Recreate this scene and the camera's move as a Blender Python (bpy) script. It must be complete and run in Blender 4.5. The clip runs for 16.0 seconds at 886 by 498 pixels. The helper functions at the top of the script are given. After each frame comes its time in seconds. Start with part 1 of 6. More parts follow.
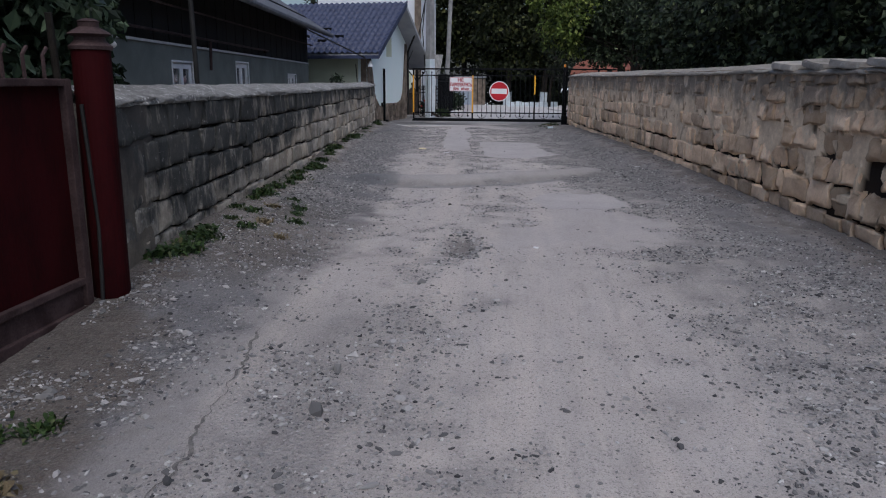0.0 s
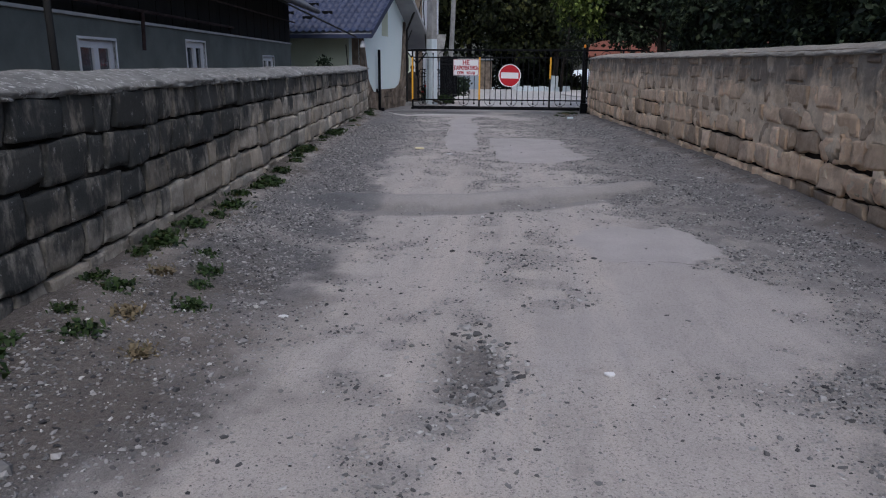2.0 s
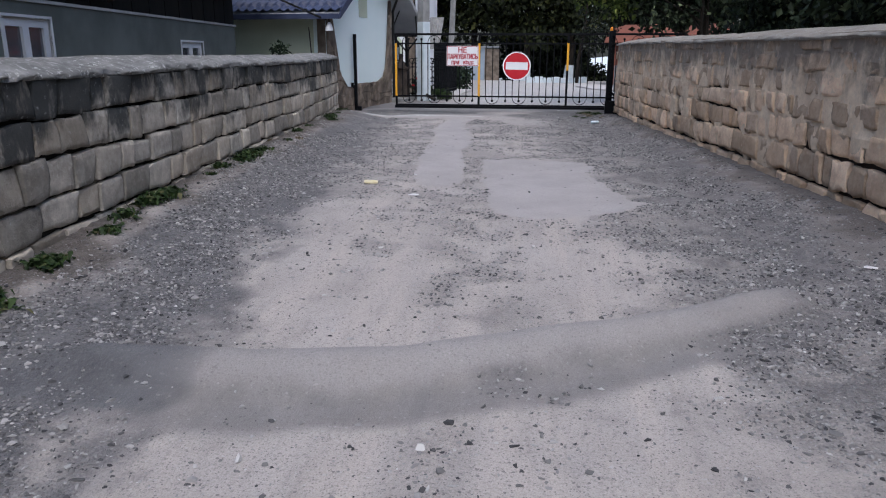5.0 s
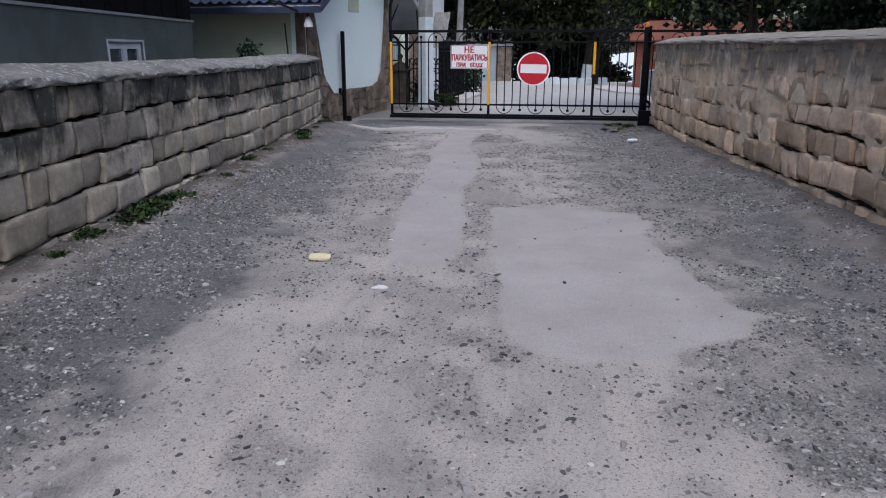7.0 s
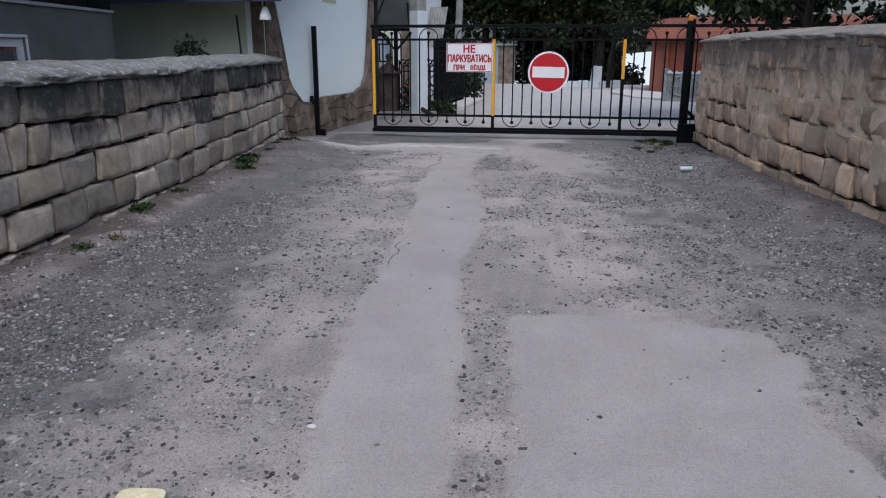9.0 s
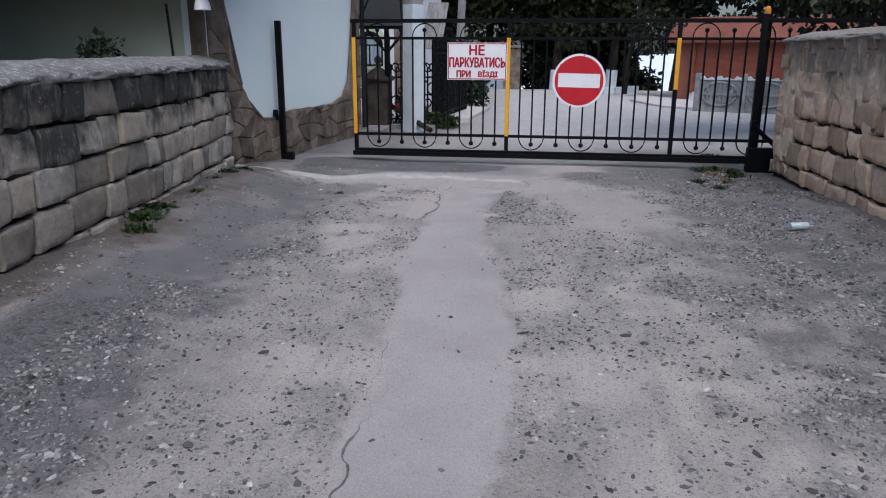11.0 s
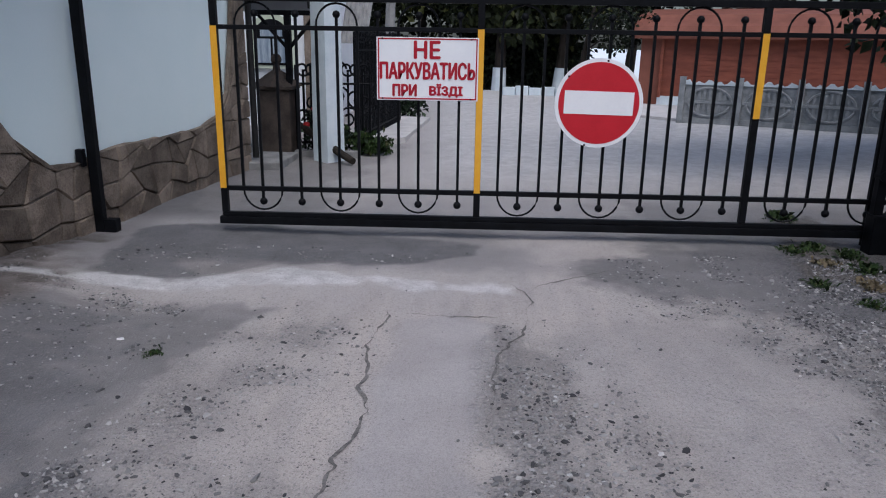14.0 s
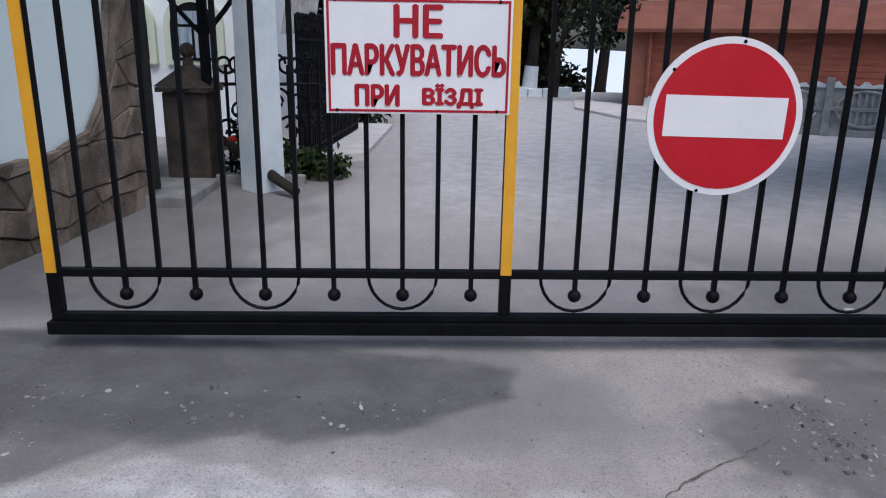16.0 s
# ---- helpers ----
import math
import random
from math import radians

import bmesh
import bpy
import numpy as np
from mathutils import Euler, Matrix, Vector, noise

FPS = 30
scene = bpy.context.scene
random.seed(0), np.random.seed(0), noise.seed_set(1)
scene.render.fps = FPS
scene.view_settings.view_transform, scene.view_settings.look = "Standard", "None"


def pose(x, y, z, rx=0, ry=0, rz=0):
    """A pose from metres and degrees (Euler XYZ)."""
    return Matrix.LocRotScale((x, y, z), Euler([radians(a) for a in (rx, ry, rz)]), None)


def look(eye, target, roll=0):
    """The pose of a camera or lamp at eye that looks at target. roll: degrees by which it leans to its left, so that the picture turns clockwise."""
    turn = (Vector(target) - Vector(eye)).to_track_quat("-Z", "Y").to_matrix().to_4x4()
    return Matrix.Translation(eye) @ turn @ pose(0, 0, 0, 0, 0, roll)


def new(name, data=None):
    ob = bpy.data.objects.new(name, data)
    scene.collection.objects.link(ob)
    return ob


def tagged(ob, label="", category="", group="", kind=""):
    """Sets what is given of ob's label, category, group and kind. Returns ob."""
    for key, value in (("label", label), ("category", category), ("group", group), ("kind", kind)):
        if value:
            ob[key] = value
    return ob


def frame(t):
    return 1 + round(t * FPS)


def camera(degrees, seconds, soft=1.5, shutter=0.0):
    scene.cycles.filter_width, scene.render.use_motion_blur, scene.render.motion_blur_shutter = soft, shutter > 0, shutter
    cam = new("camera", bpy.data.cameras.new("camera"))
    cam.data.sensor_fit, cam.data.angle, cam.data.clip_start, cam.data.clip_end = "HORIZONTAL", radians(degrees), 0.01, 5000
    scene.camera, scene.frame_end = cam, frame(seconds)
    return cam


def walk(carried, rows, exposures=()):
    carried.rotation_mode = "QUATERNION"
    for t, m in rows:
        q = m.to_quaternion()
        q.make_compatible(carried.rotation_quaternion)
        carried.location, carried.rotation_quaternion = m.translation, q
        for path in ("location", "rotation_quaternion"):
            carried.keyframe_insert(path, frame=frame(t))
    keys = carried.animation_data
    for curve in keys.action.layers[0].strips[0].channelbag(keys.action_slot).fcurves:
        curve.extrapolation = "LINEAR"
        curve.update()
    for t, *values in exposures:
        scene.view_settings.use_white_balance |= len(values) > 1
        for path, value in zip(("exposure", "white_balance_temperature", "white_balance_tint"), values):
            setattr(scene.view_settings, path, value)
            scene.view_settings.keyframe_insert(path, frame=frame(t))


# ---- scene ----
cam = camera(63.5, 16.0, soft=1.1)
PATH = [
    (0, (0.000, 0.000, 1.430), (-0.387, 3.877, 0.526), 0.36),
    (0.5, (-0.091, 0.710, 1.397), (-0.478, 4.580, 0.464), 0.34),
    (1, (-0.216, 1.445, 1.417), (-0.605, 5.307, 0.452), 0.36),
    (1.5, (-0.260, 2.150, 1.435), (-0.659, 6.006, 0.449), 0.33),
    (2, (-0.251, 2.877, 1.443), (-0.658, 6.730, 0.450), 0.32),
    (2.5, (-0.252, 3.630, 1.446), (-0.666, 7.482, 0.450), 0.31),
    (3, (-0.211, 4.364, 1.449), (-0.632, 8.215, 0.449), 0.26),
    (3.5, (-0.247, 5.104, 1.436), (-0.674, 8.952, 0.431), 0.27),
    (4, (-0.217, 5.816, 1.418), (-0.647, 9.659, 0.396), 0.28),
    (6.5, (-0.294, 9.354, 1.495), (-0.815, 13.174, 0.428), 0.11),
    (7, (-0.392, 10.023, 1.507), (-0.915, 13.842, 0.441), 0.15),
    (7.5, (-0.433, 10.703, 1.490), (-0.955, 14.523, 0.425), 0.14),
    (8, (-0.540, 11.419, 1.484), (-1.062, 15.240, 0.421), 0.15),
    (8.5, (-0.597, 12.141, 1.457), (-1.117, 15.961, 0.391), 0.17),
    (9, (-0.684, 12.859, 1.487), (-1.206, 16.680, 0.424), 0.17),
    (11.5, (-1.118, 16.271, 1.473), (-1.640, 20.095, 0.424), 0.30),
    (12, (-1.195, 16.927, 1.466), (-1.705, 20.751, 0.410), 0.30),
    (12.5, (-1.373, 17.617, 1.487), (-1.769, 21.454, 0.427), 0.50),
    (13, (-1.454, 18.281, 1.500), (-1.750, 22.125, 0.434), 0.70),
    (13.5, (-1.524, 18.966, 1.533), (-1.706, 22.813, 0.451), 0.80),
    (14, (-1.603, 19.589, 1.555), (-1.733, 23.437, 0.471), 0.90),
    (14.5, (-1.658, 20.232, 1.516), (-1.726, 24.081, 0.430), 0.90),
    (15, (-1.733, 20.870, 1.500), (-1.755, 24.715, 0.398), 0.90),
    (15.5, (-1.808, 21.503, 1.465), (-1.766, 25.347, 0.361), 1.10),
    (16, (-1.916, 22.133, 1.431), (-1.798, 25.982, 0.349), 0.90),
]
walk(cam, [(t, look(eye, target, roll)) for t, eye, target, roll in PATH],
     [(t, e, k, 10) for t, e, k in ((0.0, -0.38, 5940), (1.5, -0.46, 5940), (2.0, -0.44, 5940), (2.4, -0.13, 5940), (3.0, 0.1, 5940), (4.0, 0.1, 5940), (6.5, -0.04, 5920), (9.0, -0.11, 5940), (11.5, -0.02, 5890), (14.0, -0.18, 5870), (14.5, -0.01, 5870), (15.0, 0.04, 5870), (16.0, -0.06, 5870))])

# ---- world, sun ----
world = bpy.data.worlds.new("dusk_sky")
scene.world = world
world.use_nodes = True
wn = world.node_tree
sky = wn.nodes.new("ShaderNodeTexSky")
sky.sky_type = "NISHITA"
sky.sun_disc = False
sky.sun_elevation = radians(60)
sky.sun_rotation = radians(164)
sky.air_density, sky.dust_density, sky.ozone_density = 1.0, 4.0, 1.0
wn.nodes["Background"].inputs["Strength"].default_value = 0.145
wn.links.new(sky.outputs[0], wn.nodes["Background"].inputs["Color"])
sun = new("sun", bpy.data.lights.new("sun", "SUN"))
sun.data.energy, sun.data.angle, sun.data.color = 1.45, radians(60), (1.0, 0.96, 0.93)
sun.matrix_world = look((1.08, -3.75, 6.6), (0, 0, 0))


# ---- small helpers ----
def vnoise(x, y, scale, seed=0):
    """Smooth value noise 0..1 over arrays."""
    rng = np.random.RandomState(seed)
    tab = rng.rand(256, 256)
    fx, fy = np.asarray(x, float) / scale + 500.3, np.asarray(y, float) / scale + 500.7
    ix, iy = np.floor(fx).astype(int), np.floor(fy).astype(int)
    tx, ty = fx - ix, fy - iy
    tx, ty = tx * tx * (3 - 2 * tx), ty * ty * (3 - 2 * ty)
    a, b = tab[ix % 256, iy % 256], tab[(ix + 1) % 256, iy % 256]
    c, d = tab[ix % 256, (iy + 1) % 256], tab[(ix + 1) % 256, (iy + 1) % 256]
    return (a * (1 - tx) + b * tx) * (1 - ty) + (c * (1 - tx) + d * tx) * ty


def smooth(a, b, v):
    t = np.clip((np.asarray(v, float) - a) / (b - a), 0, 1)
    return t * t * (3 - 2 * t)


def in_poly(px, py, poly):
    """Signed distance to a polygon, positive inside."""
    px, py = np.asarray(px, float), np.asarray(py, float)
    inside = np.zeros(px.shape, bool)
    dist = np.full(px.shape, 1e9)
    for (x0, y0), (x1, y1) in zip(poly, poly[1:] + poly[:1]):
        cross = ((y0 > py) != (y1 > py)) & (px < (x1 - x0) * (py - y0) / (y1 - y0 + 1e-12) + x0)
        inside ^= cross
        dx, dy = x1 - x0, y1 - y0
        t = np.clip(((px - x0) * dx + (py - y0) * dy) / (dx * dx + dy * dy), 0, 1)
        dist = np.minimum(dist, np.hypot(px - x0 - t * dx, py - y0 - t * dy))
    return np.where(inside, dist, -dist)


def np_mesh(name, verts, faces, smooth_shade=False):
    me = bpy.data.meshes.new(name)
    verts, faces = np.asarray(verts, np.float32), np.asarray(faces, np.int32)
    k = faces.shape[1]
    me.vertices.add(len(verts))
    me.vertices.foreach_set("co", verts.ravel())
    me.loops.add(faces.size)
    me.loops.foreach_set("vertex_index", faces.ravel())
    me.polygons.add(len(faces))
    me.polygons.foreach_set("loop_start", np.arange(0, faces.size, k, dtype=np.int32))
    me.polygons.foreach_set("use_smooth", np.full(len(faces), smooth_shade))
    me.update(calc_edges=True)
    return me


def grid_faces(nu, nv):
    i, j = np.meshgrid(np.arange(nu - 1), np.arange(nv - 1), indexing="ij")
    a = (i * nv + j).ravel()
    return np.stack([a, a + nv, a + nv + 1, a + 1], 1)


def thing(name, base, label="", category="", group="", kind=""):
    ob = new(name)
    ob.empty_display_size = 0.1
    ob.location = base
    ob["base"] = tuple(base)
    return tagged(ob, label, category, group, kind)


def part(name, geo, material, parent=None, label=""):
    """Links a bmesh or mesh, built in world places, as one mesh object under a thing or part."""
    if isinstance(geo, bmesh.types.BMesh):
        me = bpy.data.meshes.new(name)
        bmesh.ops.recalc_face_normals(geo, faces=geo.faces)
        geo.to_mesh(me)
        geo.free()
    else:
        me = geo
    if material is not None and len(me.materials) == 0:
        me.materials.append(material)
    ob = new(name, me)
    if parent is not None:
        ob.parent = parent
        if "base" in parent:
            ob.matrix_parent_inverse = Matrix.Translation(-Vector(parent["base"]))
    if label:
        ob["label"] = label
    return ob


def box(bm, x0, x1, y0, y1, z0, z1, m=None, bevel=0.0):
    r = bmesh.ops.create_cube(bm, size=1)
    t = Matrix.Translation(((x0 + x1) / 2, (y0 + y1) / 2, (z0 + z1) / 2)) @ Matrix.Diagonal((x1 - x0, y1 - y0, z1 - z0, 1))
    bmesh.ops.transform(bm, matrix=(m @ t) if m is not None else t, verts=r["verts"])
    if bevel:
        es = list({e for v in r["verts"] for e in v.link_edges})
        bmesh.ops.bevel(bm, geom=es, offset=bevel, segments=2, affect="EDGES", profile=0.6)
    return bm


def boxed(*a, **k):
    return box(bmesh.new(), *a, **k)


def rod(bm, p, q, r, seg=10, r2=None):
    p, q = Vector(p), Vector(q)
    d = q - p
    c = bmesh.ops.create_cone(bm, cap_ends=True, segments=seg, radius1=r, radius2=r if r2 is None else r2, depth=d.length)
    m = Matrix.Translation((p + q) / 2) @ d.to_track_quat("Z", "Y").to_matrix().to_4x4()
    bmesh.ops.transform(bm, matrix=m, verts=c["verts"])
    return bm


def ball(bm, c, r, sx=1, sy=1, sz=1, seg=12):
    s = bmesh.ops.create_uvsphere(bm, u_segments=seg, v_segments=max(6, seg // 2 + 2), radius=r)
    bmesh.ops.transform(bm, matrix=Matrix.Translation(c) @ Matrix.Diagonal((sx, sy, sz, 1)), verts=s["verts"])
    return bm


def tube(bm, pts, r, seg=8):
    """A round bar along a line of points."""
    pts = [Vector(p) for p in pts]
    rings = []
    for i, p in enumerate(pts):
        d = (pts[min(i + 1, len(pts) - 1)] - pts[max(i - 1, 0)]).normalized()
        a = d.cross(Vector((0.31, 0.2, 0.93)) if abs(d.z) < 0.9 else Vector((1, 0, 0))).normalized()
        b = d.cross(a)
        rr = r[i] if isinstance(r, (list, tuple)) else r
        rings.append([bm.verts.new(p + (a * math.cos(2 * math.pi * k / seg) + b * math.sin(2 * math.pi * k / seg)) * rr) for k in range(seg)])
    for s, t in zip(rings, rings[1:]):
        for k in range(seg):
            bm.faces.new((s[k], s[(k + 1) % seg], t[(k + 1) % seg], t[k]))
    bm.faces.new(rings[0][::-1])
    bm.faces.new(rings[-1])
    return bm


def lathe(bm, c, profile, seg=20):
    rings = []
    for r, z in profile:
        rings.append([bm.verts.new((c[0] + r * math.cos(2 * math.pi * k / seg), c[1] + r * math.sin(2 * math.pi * k / seg), c[2] + z)) for k in range(seg)])
    for s, t in zip(rings, rings[1:]):
        for k in range(seg):
            bm.faces.new((s[k], s[(k + 1) % seg], t[(k + 1) % seg], t[k]))
    bm.faces.new(rings[0][::-1])
    bm.faces.new(rings[-1])
    return bm


def prism(bm, pts, thick, m):
    """A flat outline (2D points in m's xy plane) given thickness along m's z."""
    a = [bm.verts.new(m @ Vector((x, y, 0))) for x, y in pts]
    b = [bm.verts.new(m @ Vector((x, y, thick))) for x, y in pts]
    n = len(pts)
    bm.faces.new(a[::-1])
    bm.faces.new(b)
    for k in range(n):
        bm.faces.new((a[k], a[(k + 1) % n], b[(k + 1) % n], b[k]))
    return bm


# ---- materials ----
class Nodes:
    def __init__(self, name):
        self.m = bpy.data.materials.new(name)
        self.m.use_nodes = True
        self.t = self.m.node_tree
        self.b = self.t.nodes["Principled BSDF"]

    def n(self, kind, **k):
        node = self.t.nodes.new(kind)
        for key, v in k.items():
            node.inputs[key].default_value = v
        return node

    def link(self, a, b):
        self.t.links.new(a, b)

    def place(self, sx=1, sy=1, sz=1):
        g = self.n("ShaderNodeNewGeometry")
        mp = self.n("ShaderNodeMapping")
        mp.inputs["Scale"].default_value = (sx, sy, sz)
        self.link(g.outputs["Position"], mp.inputs["Vector"])
        return mp.outputs[0]

    def noise(self, scale, detail=4, rough=0.6, stretch=(1, 1, 1)):
        q = self.n("ShaderNodeTexNoise", Scale=scale, Detail=detail, Roughness=rough)
        self.link(self.place(*stretch), q.inputs["Vector"])
        return q.outputs["Fac"]

    def ramp(self, v, a, b):
        q = self.n("ShaderNodeMapRange")
        q.interpolation_type = "SMOOTHSTEP"
        q.inputs["From Min"].default_value, q.inputs["From Max"].default_value = a, b
        self.link(v, q.inputs["Value"])
        return q.outputs[0]

    def math(self, op, a, b):
        q = self.n("ShaderNodeMath")
        q.operation = op
        for i, v in enumerate((a, b)):
            if isinstance(v, (int, float)):
                q.inputs[i].default_value = v
            else:
                self.link(v, q.inputs[i])
        return q.outputs[0]

    def mix(self, f, a, b, mode="MIX"):
        q = self.n("ShaderNodeMix")
        q.data_type, q.blend_type = "RGBA", mode
        for i, v in ((0, f), (6, a), (7, b)):
            if isinstance(v, (int, float)):
                q.inputs[i].default_value = v
            elif isinstance(v, tuple):
                q.inputs[i].default_value = (*v, 1)
            else:
                self.link(v, q.inputs[i])
        return q.outputs[2]

    def attr(self, name):
        q = self.n("ShaderNodeAttribute")
        q.attribute_name = name
        return q.outputs["Fac"]

    def rand(self):
        return self.n("ShaderNodeObjectInfo").outputs["Random"]

    def island(self):
        return self.n("ShaderNodeNewGeometry").outputs["Random Per Island"]

    def bump(self, height, strength, distance):
        q = self.n("ShaderNodeBump", Strength=strength, Distance=distance)
        self.link(height, q.inputs["Height"])
        prev = self.b.inputs["Normal"].links
        if prev:
            self.link(prev[0].from_socket, q.inputs["Normal"])
        self.link(q.outputs[0], self.b.inputs["Normal"])

    def done(self, colour, rough=0.9, metal=0.0, spec=0.3):
        if isinstance(colour, tuple):
            self.b.inputs["Base Color"].default_value = (*colour, 1)
        else:
            self.link(colour, self.b.inputs["Base Color"])
        if isinstance(rough, (int, float)):
            self.b.inputs["Roughness"].default_value = rough
        else:
            self.link(rough, self.b.inputs["Roughness"])
        self.b.inputs["Metallic"].default_value = metal
        self.b.inputs["Specular IOR Level"].default_value = spec
        return self.m


def surface(name, c1, c2, scale=3.0, fine=60.0, rough=0.85, metal=0.0, bump=0.3, depth=0.004, spec=0.3, vary=0.0, stretch=(1, 1, 1)):
    """Two colours mixed at two scales with a fine relief; vary: how far single pieces differ in tone."""
    k = Nodes(name)
    big, small = k.noise(scale, 4, 0.6, stretch), k.noise(fine, 3, 0.6, stretch)
    f = k.ramp(k.math("ADD", k.math("MULTIPLY", big, 0.7), k.math("MULTIPLY", small, 0.3)), 0.35, 0.65)
    col = k.mix(f, c1, c2)
    if vary:
        v = k.math("ADD", k.math("MULTIPLY", k.rand(), 2 * vary), 1 - vary)
        q = k.n("ShaderNodeHueSaturation")
        k.link(v, q.inputs["Value"])
        k.link(col, q.inputs["Color"])
        col = q.outputs[0]
    if bump:
        k.bump(small, bump, depth)
    r = k.math("ADD", k.math("MULTIPLY", small, 0.2), rough - 0.1)
    return k.done(col, r, metal, spec)


def ground_material():
    k = Nodes("road_surface")
    fine, grit, big = k.noise(140, 3), k.noise(34, 4, 0.7), k.noise(1.3, 4)
    speck = k.n("ShaderNodeTexVoronoi", Scale=95.0)
    k.link(k.place(), speck.inputs["Vector"])
    pebble = k.n("ShaderNodeTexVoronoi", Scale=48.0)
    k.link(k.place(), pebble.inputs["Vector"])
    bits = k.n("ShaderNodeSeparateColor")
    k.link(speck.outputs["Color"], bits.inputs[0])
    bits2 = k.n("ShaderNodeSeparateColor")
    k.link(pebble.outputs["Color"], bits2.inputs[0])
    dust = k.mix(k.ramp(big, 0.3, 0.7), (0.399, 0.364, 0.341), (0.464, 0.43, 0.408))
    dust = k.mix(k.ramp(k.noise(9, 4, 0.7, (1.0, 0.25, 1)), 0.45, 0.75), dust, (0.349, 0.319, 0.3))
    gravel = k.mix(bits2.outputs[0], (0.0345, 0.0356, 0.0425), (0.19, 0.189, 0.205))
    gravel = k.mix(k.math("MULTIPLY", bits.outputs[0], 0.4), gravel, (0.167, 0.166, 0.176))
    patch = k.mix(k.ramp(k.noise(2.2, 5), 0.3, 0.7), (0.369, 0.345, 0.341), (0.442, 0.418, 0.413))
    patch = k.mix(k.math("MULTIPLY", k.ramp(k.noise(26, 5, 0.75), 0.55, 0.75), 0.4), patch, (0.26, 0.244, 0.24))
    soil = k.mix(k.ramp(grit, 0.3, 0.7), (0.0536, 0.0428, 0.0347), (0.107, 0.0885, 0.0743))
    dust = k.mix(k.math("MULTIPLY", k.ramp(k.noise(5.5, 4, 0.6, (1.0, 0.07, 1)), 0.42, 0.66), 0.75), dust, (0.504, 0.456, 0.418))
    tar_and_shade = k.mix(k.ramp(k.noise(4, 5), 0.35, 0.7), (0.0657, 0.0696, 0.0773), (0.116, 0.119, 0.128))
    lime = k.mix(k.ramp(k.noise(6, 5, 0.7), 0.35, 0.65), (0.46, 0.455, 0.455), (0.64, 0.635, 0.635))
    col = k.mix(k.attr("tar_and_shade"), dust, tar_and_shade)
    col = k.mix(k.math("MULTIPLY", k.attr("gravel"), 0.76), col, gravel)
    col = k.mix(k.attr("soil"), col, soil)
    col = k.mix(k.attr("patch"), col, patch)
    col = k.mix(k.attr("lime"), col, lime)
    mott = k.math("MULTIPLY", k.ramp(k.noise(62, 4, 0.8), 0.5, 0.68), k.math("SUBTRACT", 0.68, k.math("MULTIPLY", k.math("MAXIMUM", k.attr("patch"), k.attr("tar_and_shade")), 0.4)))
    col = k.mix(mott, col, (0.168, 0.157, 0.154))
    lit = k.math("MULTIPLY", k.ramp(k.noise(47, 4, 0.8), 0.56, 0.7), k.math("SUBTRACT", 0.42, k.math("MULTIPLY", k.math("MAXIMUM", k.attr("patch"), k.attr("tar_and_shade")), 0.26)))
    col = k.mix(lit, col, (0.504, 0.479, 0.462))
    col = k.mix(k.math("MULTIPLY", k.ramp(fine, 0.35, 0.7), 0.3), col, (0.134, 0.122, 0.118))
    chip = k.math("MULTIPLY", k.math("GREATER_THAN", bits.outputs[1], 0.74), k.math("LESS_THAN", speck.outputs["Distance"], 0.34))
    bare = k.math("SUBTRACT", 1.0, k.math("MULTIPLY", k.math("MAXIMUM", k.attr("patch"), k.attr("tar_and_shade")), 0.8))
    col = k.mix(k.math("MULTIPLY", k.math("MULTIPLY", chip, bare), 0.62), col, (0.118, 0.109, 0.109))
    chip2 = k.math("MULTIPLY", k.math("GREATER_THAN", bits2.outputs[1], 0.85), k.math("LESS_THAN", pebble.outputs["Distance"], 0.3))
    col = k.mix(k.math("MULTIPLY", k.math("MULTIPLY", chip2, bare), 0.62), col, k.mix(k.math("GREATER_THAN", bits2.outputs[2], 0.6), (0.0924, 0.0882, 0.0882), (0.437, 0.42, 0.412)))
    rel = k.math("MULTIPLY", k.math("SUBTRACT", 1.0, pebble.outputs["Distance"]), k.attr("gravel"))
    k.bump(rel, 1.0, 0.018)
    k.bump(k.math("MULTIPLY", grit, k.attr("gravel")), 0.9, 0.02)
    k.bump(fine, 0.8, 0.006)
    k.bump(grit, 0.5, 0.016)
    k.b.inputs["Sheen Weight"].default_value = 0.12
    k.b.inputs["Sheen Roughness"].default_value = 0.45
    k.b.inputs["Sheen Tint"].default_value = (0.92, 0.88, 0.86, 1)
    return k.done(col, 0.85, 0, 0.35)


